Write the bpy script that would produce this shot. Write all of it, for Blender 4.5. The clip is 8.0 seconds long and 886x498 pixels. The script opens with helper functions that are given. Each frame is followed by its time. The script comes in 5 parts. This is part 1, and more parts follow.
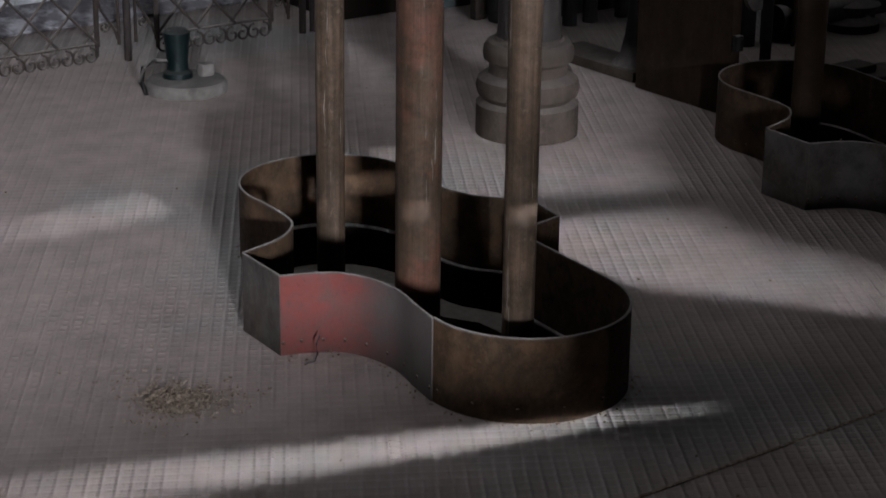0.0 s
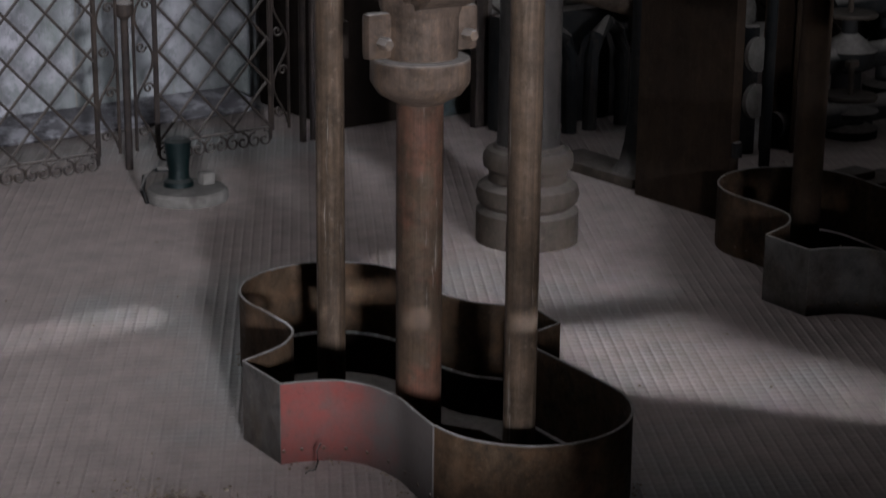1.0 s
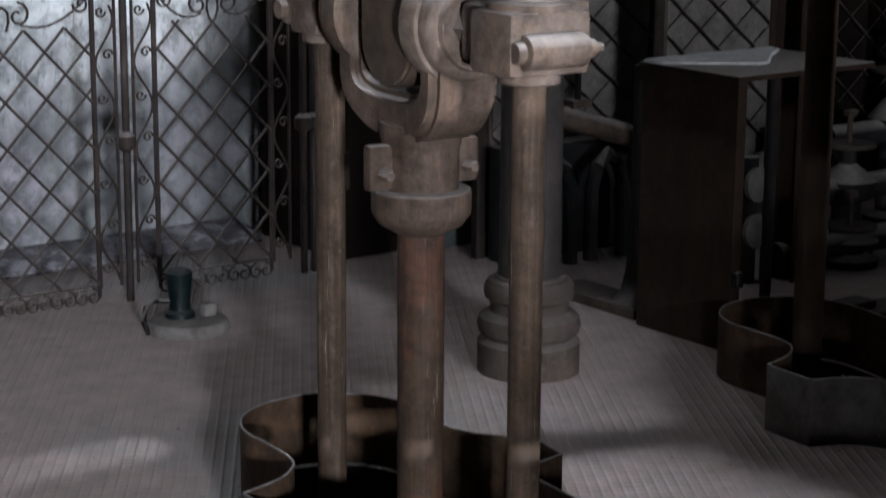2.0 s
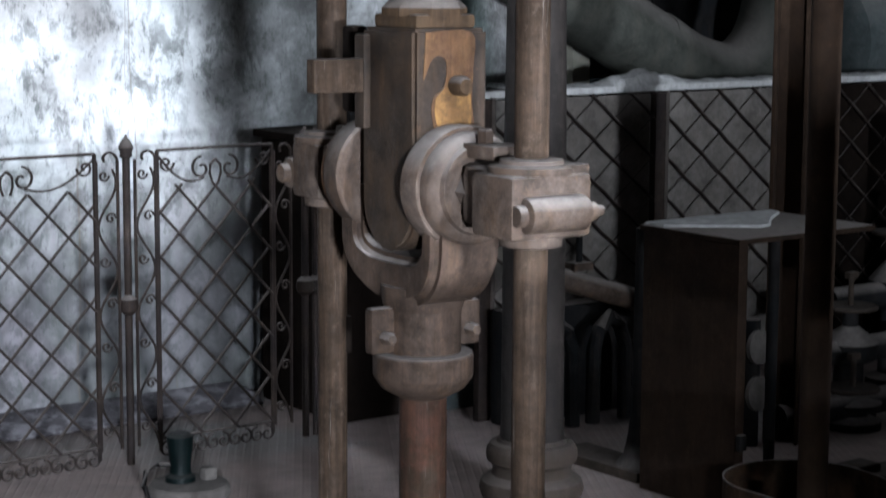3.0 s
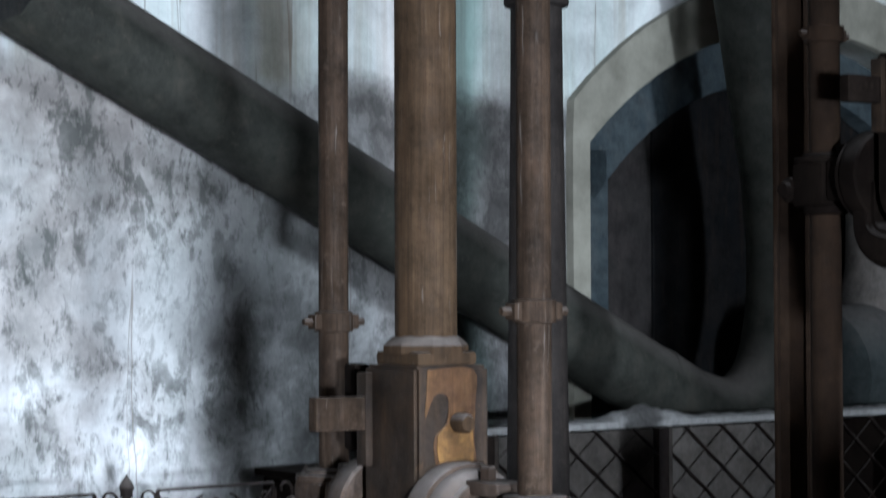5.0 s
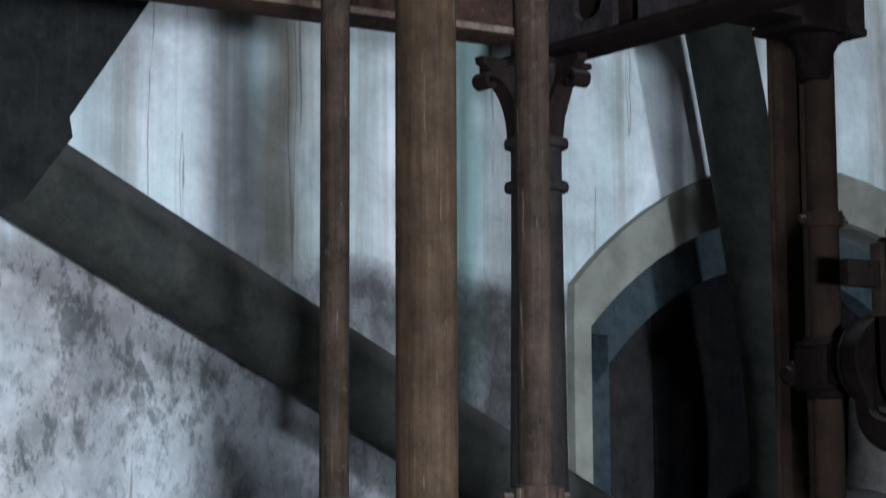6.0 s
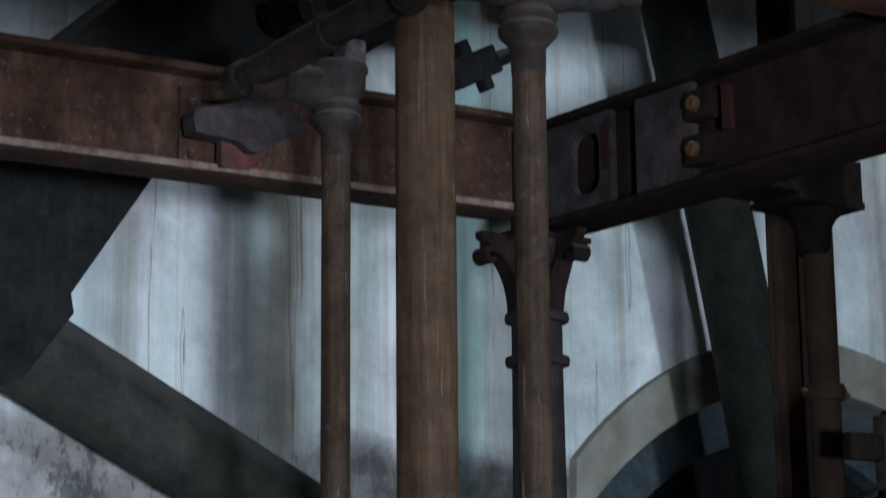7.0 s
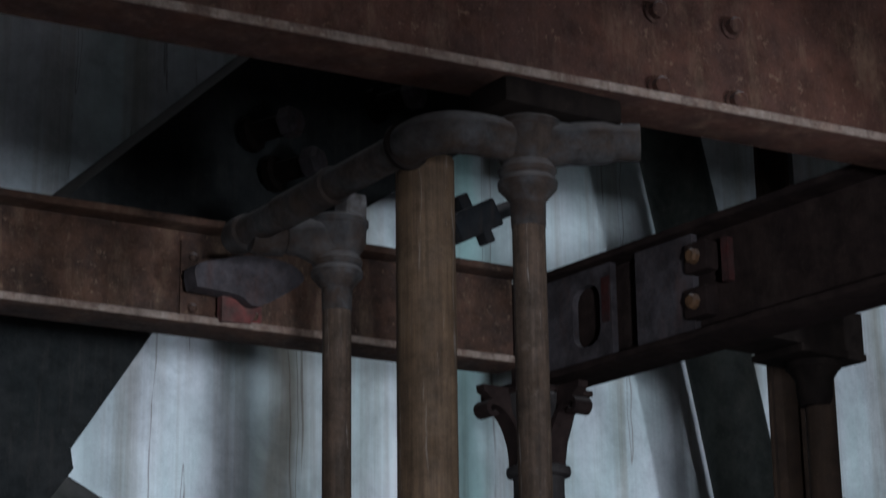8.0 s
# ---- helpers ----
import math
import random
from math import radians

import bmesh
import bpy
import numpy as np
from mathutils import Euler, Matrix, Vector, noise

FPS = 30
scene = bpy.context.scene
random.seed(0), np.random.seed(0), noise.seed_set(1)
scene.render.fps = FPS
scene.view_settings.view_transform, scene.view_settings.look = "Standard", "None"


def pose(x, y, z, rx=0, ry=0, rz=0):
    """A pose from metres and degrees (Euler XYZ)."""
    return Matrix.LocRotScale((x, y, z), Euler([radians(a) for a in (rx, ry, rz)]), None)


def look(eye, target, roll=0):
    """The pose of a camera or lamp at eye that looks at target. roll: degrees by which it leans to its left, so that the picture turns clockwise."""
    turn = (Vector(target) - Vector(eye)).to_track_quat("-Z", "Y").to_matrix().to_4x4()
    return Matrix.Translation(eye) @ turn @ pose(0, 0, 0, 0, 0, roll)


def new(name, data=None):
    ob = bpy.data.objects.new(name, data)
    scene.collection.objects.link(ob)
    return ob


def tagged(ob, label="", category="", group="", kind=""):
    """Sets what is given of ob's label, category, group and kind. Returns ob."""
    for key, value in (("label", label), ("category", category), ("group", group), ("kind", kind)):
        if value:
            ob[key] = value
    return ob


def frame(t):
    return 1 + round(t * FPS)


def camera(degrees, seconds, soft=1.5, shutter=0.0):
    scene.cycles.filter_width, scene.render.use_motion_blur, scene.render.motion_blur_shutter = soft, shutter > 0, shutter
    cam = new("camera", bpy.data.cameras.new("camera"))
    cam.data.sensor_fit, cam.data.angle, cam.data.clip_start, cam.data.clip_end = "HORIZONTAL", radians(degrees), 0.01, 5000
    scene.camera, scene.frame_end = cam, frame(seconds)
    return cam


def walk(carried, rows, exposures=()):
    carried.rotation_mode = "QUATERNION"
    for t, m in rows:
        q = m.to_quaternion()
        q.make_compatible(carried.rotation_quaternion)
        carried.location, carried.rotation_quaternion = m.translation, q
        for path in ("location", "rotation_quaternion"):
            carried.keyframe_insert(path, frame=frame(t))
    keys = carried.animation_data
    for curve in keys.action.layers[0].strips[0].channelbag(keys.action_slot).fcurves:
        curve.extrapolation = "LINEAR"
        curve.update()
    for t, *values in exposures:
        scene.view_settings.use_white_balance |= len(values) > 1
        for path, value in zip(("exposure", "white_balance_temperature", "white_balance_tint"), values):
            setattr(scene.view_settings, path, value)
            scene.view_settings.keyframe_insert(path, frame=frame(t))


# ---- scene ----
# ---- camera: a fixed tripod head that tilts slowly upwards ----
cam = camera(25.25, 8.0, soft=1.5, shutter=0.5)
EYE = 1.70
# seconds, heading, degrees below the horizon, lean
TILT = [(0.0, -0.22, 19.755, 0.74), (0.5, -0.196, 18.459, 0.66), (1.0, -0.17, 16.649, 0.54), (1.5, -0.144, 14.829, 0.44),
        (1.7, -0.13, 14.116, 0.40), (2.8, -0.04, 9.042, 0.33), (3.0, -0.02, 8.153, 0.29), (3.5, 0.0, 5.927, 0.14),
        (4.0, 0.015, 3.497, 0.0), (4.5, 0.029, 1.2, -0.11), (4.7, 0.033, 0.124, -0.16), (5.8, 0.06, -5.991, -0.21),
        (6.0, 0.062, -6.934, -0.25), (6.5, 0.055, -9.403, -0.39), (7.0, 0.051, -11.99, -0.505), (7.5, 0.04, -14.146, -0.62),
        (8.0, 0.024, -16.43, -0.76)]
EXPOSURES = [(0.0, 0.26, 6950, 17), (1.7, -0.05, 6800, 17), (2.8, 0.20, 6550, 15), (3.5, 0.14, 6500, 15), (4.7, -0.27, 6450, 14),
             (5.8, -0.53, 6150, 13), (6.5, -0.90, 6150, 13), (7.0, -1.0, 6150, 13), (7.5, -1.06, 6150, 13), (8.0, -1.15, 6200, 14)]
walk(cam, [(t, pose(0, 0, EYE, 90 - down, 0, head) @ pose(0, 0, 0, 0, 0, lean)) for t, head, down, lean in TILT], EXPOSURES)

# ---- light: cool daylight through tall windows behind the camera, plus added fill lamps ----
world = bpy.data.worlds.new("sky")
scene.world = world
world.use_nodes = True
sky = world.node_tree.nodes.new("ShaderNodeTexSky")
sky.sky_type, sky.sun_disc, sky.sun_elevation, sky.sun_rotation = "NISHITA", False, radians(30), radians(200)
world.node_tree.links.new(sky.outputs[0], world.node_tree.nodes["Background"].inputs["Color"])
world.node_tree.nodes["Background"].inputs["Strength"].default_value = 0.08

# the hall's own axes: x along the far wall, y towards it
HALL = pose(0, 0, 0, 0, 0, math.degrees(math.atan2(0.6, 0.8)))
BACK_N = -2.5
# middle along the back wall, width, sill, head
# first and third follow cast shadows; second and fourth are added to brighten
WINDOWS = [(-0.57, 0.54, 1.10, 1.50), (4.6, 0.42, 1.10, 1.95), (-2.9, 0.50, 2.62, 3.30), (1.60, 0.32, 1.70, 1.90)]


def back_wall_lamp(s, width, low, top, power):
    lamp = bpy.data.lights.new("back_wall_lamp", "AREA")
    lamp.shape, lamp.size, lamp.size_y = "RECTANGLE", width - 0.1, (top - low) - 0.1
    lamp.energy, lamp.color = power, (0.76, 0.89, 1.0)
    ob = new("back_wall_lamp", lamp)
    ob.matrix_world = HALL @ pose(s, BACK_N + 0.02, (low + top) / 2, 90, 0, 0)
    return ob


# second lamp is fill, added to brighten the right side
for (s, w, low, top), p in zip(WINDOWS[:3], (1370, 560, 48)):
    back_wall_lamp(s, w, low, top, p)
# added slot lamp, no known window, aimed down to light the floor strips
slot = back_wall_lamp(*WINDOWS[3], 54)
slot.data.spread, slot.data.size_y = radians(30), 0.045
slot.matrix_world = HALL @ look((WINDOWS[3][0], BACK_N + 0.03, 1.80), (2.50, 3.8, 0.0))
# fill down an added, unseen roof shaft for the floor and machine tops
SHAFT_S, SHAFT_N, SHAFT_LONG, SHAFT_WIDE, ROOF = 2.2, 4.5, 4.2, 1.6, 14.0
lamp = bpy.data.lights.new("top_fill_lamp", "AREA")
lamp.shape, lamp.size, lamp.size_y, lamp.energy, lamp.color, lamp.spread = "RECTANGLE", SHAFT_LONG, SHAFT_WIDE, 7, (0.80, 0.91, 1.0), radians(24)
new("top_fill_lamp", lamp).matrix_world = HALL @ pose(SHAFT_S, SHAFT_N, ROOF - 0.02)


# ---- materials ----
def material(name, build):
    m = bpy.data.materials.new(name)
    m.use_nodes = True
    nt = m.node_tree
    build(nt, nt.nodes["Principled BSDF"])
    return m


def node(nt, kind, **values):
    n = nt.nodes.new(kind)
    for k, v in values.items():
        n.inputs[k].default_value = v
    return n


def coords(nt, scale=(1, 1, 1)):
    geo = nt.nodes.new("ShaderNodeNewGeometry")
    mp = nt.nodes.new("ShaderNodeMapping")
    mp.inputs["Scale"].default_value = scale
    mp.inputs["Rotation"].default_value = (0, 0, -math.atan2(0.6, 0.8))
    nt.links.new(geo.outputs["Position"], mp.inputs["Vector"])
    return mp.outputs[0]


def noise_tex(nt, vec, scale, detail=6.0, rough=0.6):
    n = node(nt, "ShaderNodeTexNoise", Scale=scale, Detail=detail, Roughness=rough)
    nt.links.new(vec, n.inputs["Vector"])
    return n.outputs["Fac"]


def ramp(nt, fac, stops):
    r = nt.nodes.new("ShaderNodeValToRGB")
    e = r.color_ramp.elements
    while len(e) < len(stops):
        e.new(0.5)
    for el, (p, c) in zip(e, stops):
        el.position = p
        el.color = (*c, 1) if len(c) == 3 else c
    nt.links.new(fac, r.inputs["Fac"])
    return r.outputs["Color"]


def mix(nt, fac, a, b, mode="MIX"):
    m = nt.nodes.new("ShaderNodeMix")
    m.data_type, m.blend_type = "RGBA", mode
    for sock, v in ((m.inputs[0], fac), (m.inputs[6], a), (m.inputs[7], b)):
        if isinstance(v, (int, float)):
            sock.default_value = v
        elif isinstance(v, tuple):
            sock.default_value = (*v, 1)
        else:
            nt.links.new(v, sock)
    return m.outputs[2]


def bump(nt, bsdf, height, strength=0.3, distance=0.01):
    b = node(nt, "ShaderNodeBump", Strength=strength, Distance=distance)
    nt.links.new(height, b.inputs["Height"])
    nt.links.new(b.outputs[0], bsdf.inputs["Normal"])
    return b


def warped(nt, vec, scale, amount):
    """Coordinates pushed about by noise, for wavering lines."""
    n = node(nt, "ShaderNodeTexNoise", Scale=scale, Detail=3.0)
    nt.links.new(vec, n.inputs["Vector"])
    m = nt.nodes.new("ShaderNodeVectorMath")
    m.operation = "MULTIPLY_ADD"
    m.inputs[1].default_value = (amount,) * 3
    nt.links.new(n.outputs["Color"], m.inputs[0])
    nt.links.new(vec, m.inputs[2])
    return m.outputs[0]


def metal_paint(name, base, worn, rust, rough=0.55, dust=0.25, metallic=0.0, streak=14.0, scale=1.0, bumpy=0.35, drips=0.0, grain=0.0, chips=0.35, dirt=0.55, spec=0.10):
    """Old paint on iron: base coat, wear, uneven grime, vertical grain, rust chips, dust on what faces up."""
    def build(nt, b):
        v = coords(nt)
        fine = coords(nt, (streak, streak, 1.2))
        patch = noise_tex(nt, v, 5 * scale, 10, 0.72)
        c = mix(nt, ramp(nt, patch, [(0.42, (0, 0, 0)), (0.58, (1, 1, 1))]), base, worn)
        c = mix(nt, ramp(nt, noise_tex(nt, fine, 3.0, 8, 0.7), [(0.52, (0, 0, 0)), (0.70, (0.65, 0.65, 0.65))]), c, rust)
        # grime and rubbed places, wide and narrow
        c = mix(nt, 1.0, c, ramp(nt, noise_tex(nt, v, 9 * scale, 10, 0.78), [(0.30, (1 - dirt,) * 3), (0.52, (1.0, 1.0, 1.0)), (0.72, (1 + 0.7 * dirt, 1 + 0.62 * dirt, 1 + 0.55 * dirt))]), "MULTIPLY")
        if grain:
            hair = coords(nt, (55, 55, 1.6))
            c = mix(nt, 1.0, c, ramp(nt, noise_tex(nt, hair, 1.6, 6, 0.7), [(0.32, (1 - grain,) * 3), (0.70, (1 + grain, 1 + 0.9 * grain, 1 + 0.8 * grain))]), "MULTIPLY")
        if drips:
            drip = nt.nodes.new("ShaderNodeMapping")
            drip.inputs["Scale"].default_value = (95, 95, 3.0)
            nt.links.new(warped(nt, v, 9.0, 0.018), drip.inputs["Vector"])
            c = mix(nt, ramp(nt, noise_tex(nt, drip.outputs[0], 1.0, 4, 0.6), [(0.63, (0, 0, 0)), (0.72, (drips,) * 3)]), c, (0.27, 0.24, 0.22))
        c = mix(nt, ramp(nt, noise_tex(nt, v, 34 * scale, 7, 0.7), [(0.60, (0, 0, 0)), (0.645, (chips,) * 3)]), c, tuple(1.35 * k for k in rust))
        c = mix(nt, ramp(nt, noise_tex(nt, v, 110 * scale, 4), [(0.58, (0, 0, 0)), (0.72, (0.55, 0.55, 0.55))]), c, tuple(0.5 * k for k in base))
        c = mix(nt, ramp(nt, noise_tex(nt, v, 190, 5, 0.7), [(0.56, (0, 0, 0)), (0.70, (0.45, 0.45, 0.45))]), c, tuple(1.1 * k for k in rust))
        geo = nt.nodes.new("ShaderNodeNewGeometry")
        sep = nt.nodes.new("ShaderNodeSeparateXYZ")
        nt.links.new(geo.outputs["Normal"], sep.inputs[0])
        up = node(nt, "ShaderNodeMapRange")
        up.inputs["From Min"].default_value, up.inputs["From Max"].default_value = 0.25, 0.95
        up.inputs["To Max"].default_value = dust * 3 if dust * 3 < 0.9 else 0.9
        nt.links.new(sep.outputs["Z"], up.inputs["Value"])
        pale = ramp(nt, noise_tex(nt, v, 40, 6, 0.7), [(0.3, (0.15, 0.13, 0.12)), (0.7, (0.25, 0.22, 0.205))])
        c = mix(nt, up.outputs[0], c, pale)
        nt.links.new(c, b.inputs["Base Color"])
        b.inputs["Metallic"].default_value = metallic
        b.inputs["Specular IOR Level"].default_value = spec
        r = ramp(nt, noise_tex(nt, v, 25 * scale, 6, 0.7), [(0.3, (rough - 0.05,) * 3), (0.7, (min(1.0, rough + 0.3),) * 3)])
        nt.links.new(r, b.inputs["Roughness"])
        hgt = nt.nodes.new("ShaderNodeMath")
        hgt.operation = "ADD"
        nt.links.new(noise_tex(nt, v, 90 * scale, 6, 0.7), hgt.inputs[0])
        nt.links.new(patch, hgt.inputs[1])
        bump(nt, b, hgt.outputs[0], bumpy, 0.005)
    return material(name, build)


M_POLE = metal_paint("pole_paint", (0.0220, 0.0136, 0.0088), (0.0330, 0.0206, 0.0138), (0.0540, 0.0380, 0.0285), rough=0.62, dust=0.2, drips=0.25, grain=0.38, dirt=0.75)
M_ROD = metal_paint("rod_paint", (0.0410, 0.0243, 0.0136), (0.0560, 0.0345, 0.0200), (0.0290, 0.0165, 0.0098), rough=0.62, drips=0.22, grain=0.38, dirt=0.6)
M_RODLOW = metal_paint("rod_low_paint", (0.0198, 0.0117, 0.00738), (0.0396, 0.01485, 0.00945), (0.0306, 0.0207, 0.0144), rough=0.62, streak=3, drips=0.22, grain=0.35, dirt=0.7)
M_YOKE = metal_paint("yoke_iron", (0.0400, 0.0270, 0.0205), (0.0640, 0.0470, 0.0385), (0.0760, 0.0450, 0.0270), rough=0.55, dust=0.3, streak=7, dirt=0.8, scale=1.8)
M_SOCKET = metal_paint("brown_socket_iron", (0.0235, 0.0150, 0.0110), (0.0370, 0.0245, 0.0185), (0.0520, 0.0300, 0.0180), rough=0.6, dust=0.3, streak=8, dirt=0.7, scale=1.8, grain=0.25)
M_BLOCK = metal_paint("block_iron", (0.018, 0.0125, 0.0095), (0.028, 0.018, 0.012), (0.046, 0.026, 0.015), rough=0.55, streak=9, dirt=0.7)
M_RUSTFACE = metal_paint("brown_rust_face", (0.068, 0.034, 0.01615), (0.0493, 0.0238, 0.01275), (0.0935, 0.051, 0.0221), rough=0.55, streak=10, scale=2, grain=0.3)
M_BRASS = metal_paint("bare_brass", (0.136, 0.0704, 0.0224), (0.08, 0.04, 0.0152), (0.0416, 0.0224, 0.0112), rough=0.5, streak=9, scale=3.5, dirt=0.6)
M_SHEET = metal_paint("guard_sheet", (0.0195, 0.0110, 0.0062), (0.0300, 0.0155, 0.0082), (0.0400, 0.0240, 0.0145), rough=0.65, streak=3, dust=0.2, scale=2.2, dirt=0.8)
M_GREYSHEET = metal_paint("grey_guard_sheet", (0.03757, 0.03271, 0.03094), (0.02431, 0.01856, 0.01591), (0.04862, 0.03536, 0.02652), rough=0.55, streak=4, dust=0.2, scale=1.5)
M_REDLEAD = metal_paint("red_lead", (0.085, 0.020, 0.017), (0.040, 0.022, 0.018), (0.06, 0.032, 0.026), rough=0.65, streak=4, scale=3)
# red lead scaled darker: the dimness at the joint is in the colour
M_DIMRED = metal_paint("dim_red_lead", (0.028, 0.007, 0.006), (0.016, 0.009, 0.008), (0.03, 0.016, 0.013), rough=0.7, streak=4, scale=3)
M_PEEL = metal_paint("peeling_paint", (0.017, 0.0105, 0.0075), (0.024, 0.0215, 0.0205), (0.032, 0.0195, 0.0125), rough=0.65, dust=0.15, scale=2.2, streak=3, chips=0.2, dirt=0.7)
M_PEELDARK = metal_paint("dark_peeling_iron", (0.018, 0.014, 0.014), (0.036, 0.030, 0.031), (0.040, 0.020, 0.016), rough=0.65, dust=0.1, scale=1.5, streak=4)
# pale flange edge: the light it catches is put into the colour
M_LITEDGE = metal_paint("lit_flange_edge", (0.150, 0.108, 0.085), (0.085, 0.052, 0.038), (0.19, 0.15, 0.12), rough=0.6, scale=2.5, dust=0.1, chips=0.5)
M_BACKING = metal_paint("dusty_backing_sheet", (0.088, 0.077, 0.069), (0.118, 0.106, 0.097), (0.060, 0.050, 0.044), rough=0.8, dust=0.2, scale=0.8, streak=2)
M_EDGE = metal_paint("worn_edge", (0.07875, 0.0728, 0.07091), (0.04331, 0.03544, 0.0315), (0.02363, 0.01772, 0.01378), rough=0.5, scale=3)
M_COL = metal_paint("column_iron", (0.027, 0.0195, 0.0152), (0.034, 0.0250, 0.0200), (0.045, 0.034, 0.028), rough=0.7, dust=0.06)
M_SHAFT = metal_paint("column_shaft_iron", (0.0150, 0.0122, 0.0112), (0.0205, 0.0168, 0.0152), (0.0330, 0.0265, 0.0235), rough=0.55, dust=0.1)
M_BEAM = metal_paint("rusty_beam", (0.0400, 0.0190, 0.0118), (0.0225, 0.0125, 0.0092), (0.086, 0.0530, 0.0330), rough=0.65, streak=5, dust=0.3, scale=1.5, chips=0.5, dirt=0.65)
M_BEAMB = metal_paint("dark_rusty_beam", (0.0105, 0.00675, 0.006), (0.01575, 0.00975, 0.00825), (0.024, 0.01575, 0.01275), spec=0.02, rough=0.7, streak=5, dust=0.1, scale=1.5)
M_BEAMC = metal_paint("red_rust_beam", (0.050, 0.021, 0.014), (0.034, 0.016, 0.012), (0.095, 0.055, 0.034), rough=0.65, streak=5, dust=0.3, chips=0.5, dirt=0.6)
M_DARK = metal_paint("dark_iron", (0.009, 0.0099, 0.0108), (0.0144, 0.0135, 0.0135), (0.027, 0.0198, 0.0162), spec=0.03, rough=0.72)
M_DUCT = metal_paint("duct_iron", (0.0130, 0.0138, 0.0135), (0.0180, 0.0180, 0.0172), (0.030, 0.026, 0.023), spec=0.03, rough=0.75)
M_PIPE = metal_paint("green_grey_pipe", (0.034, 0.035, 0.030), (0.025, 0.026, 0.022), (0.050, 0.045, 0.037), rough=0.6, dust=0.17, scale=0.8, streak=2.5)
M_FENCE = metal_paint("fence_iron", (0.014, 0.0105, 0.0100), (0.020, 0.014, 0.0115), (0.036, 0.024, 0.018), rough=0.6)
M_MESH = metal_paint("mesh_iron", (0.058, 0.049, 0.043), (0.045, 0.037, 0.033), (0.075, 0.058, 0.048), rough=0.65, dust=0.3)
M_PLINTH = metal_paint("plinth_paint", (0.02656, 0.03281, 0.03281), (0.03437, 0.04062, 0.04062), (0.05312, 0.04843, 0.04531), rough=0.7, dust=0.12, scale=0.7, streak=3)
M_GREEN = metal_paint("green_enamel", (0.0010, 0.0036, 0.0038), (0.0015, 0.0052, 0.0052), (0.005, 0.007, 0.007), dust=0.03, rough=0.3)
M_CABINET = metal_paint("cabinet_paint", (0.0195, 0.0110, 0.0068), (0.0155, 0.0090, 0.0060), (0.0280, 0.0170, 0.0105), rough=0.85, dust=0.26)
# near-black iron for black fittings, and for shade put into the colour elsewhere
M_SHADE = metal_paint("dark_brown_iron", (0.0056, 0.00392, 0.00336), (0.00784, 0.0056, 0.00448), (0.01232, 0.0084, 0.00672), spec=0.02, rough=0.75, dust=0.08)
M_BLUE = metal_paint("blue_grey_paint", (0.038, 0.052, 0.060), (0.050, 0.064, 0.070), (0.072, 0.076, 0.076), rough=0.65, streak=2)
M_GREYWOOD = metal_paint("door_paint", (0.024, 0.022, 0.021), (0.030, 0.026, 0.025), (0.018, 0.016, 0.015), rough=0.7)


def build_dust(nt, b):
    v = coords(nt)
    c = ramp(nt, noise_tex(nt, v, 30, 8, 0.7), [(0.3, (0.20, 0.195, 0.19)), (0.7, (0.42, 0.41, 0.40))])
    nt.links.new(c, b.inputs["Base Color"])
    b.inputs["Roughness"].default_value = 0.95
    bump(nt, b, noise_tex(nt, v, 90, 6), 0.6, 0.01)


M_DUST = material("pale_dust", build_dust)


def build_red(nt, b):
    """Red paint that has worn away to grey primer towards one end of the panel."""
    v = coords(nt)
    tc = nt.nodes.new("ShaderNodeTexCoord")
    sep = nt.nodes.new("ShaderNodeSeparateXYZ")
    nt.links.new(tc.outputs["Object"], sep.inputs[0])
    along = nt.nodes.new("ShaderNodeMath")
    along.operation = "MULTIPLY_ADD"
    along.inputs[1].default_value = 0.6
    nt.links.new(noise_tex(nt, v, 7, 10, 0.75), along.inputs[0])
    nt.links.new(sep.outputs["Y"], along.inputs[2])
    left = ramp(nt, along.outputs[0], [(0.12, (0, 0, 0)), (0.32, (1, 1, 1))])
    c = mix(nt, left, (0.038, 0.031, 0.029), (0.072, 0.0165, 0.0138))
    c = mix(nt, ramp(nt, noise_tex(nt, v, 22, 9, 0.75), [(0.50, (0, 0, 0)), (0.66, (0.6, 0.6, 0.6))]), c, (0.034, 0.022, 0.019))
    c = mix(nt, ramp(nt, noise_tex(nt, v, 70, 6, 0.7), [(0.58, (0, 0, 0)), (0.66, (0.5, 0.5, 0.5))]), c, (0.026, 0.014, 0.011))
    nt.links.new(c, b.inputs["Base Color"])
    b.inputs["Roughness"].default_value = 0.72
    b.inputs["Specular IOR Level"].default_value = 0.1
    bump(nt, b, noise_tex(nt, v, 80, 6, 0.7), 0.35, 0.005)


M_RED = material("red_paint", build_red)


def build_concrete(nt, b):
    v = coords(nt)
    c = ramp(nt, noise_tex(nt, v, 18, 8), [(0.3, (0.036, 0.029, 0.025)), (0.7, (0.105, 0.092, 0.084))])
    nt.links.new(c, b.inputs["Base Color"])
    b.inputs["Roughness"].default_value = 0.9
    bump(nt, b, noise_tex(nt, v, 120, 6), 0.5, 0.006)


M_CONCRETE = material("dusty_concrete", build_concrete)


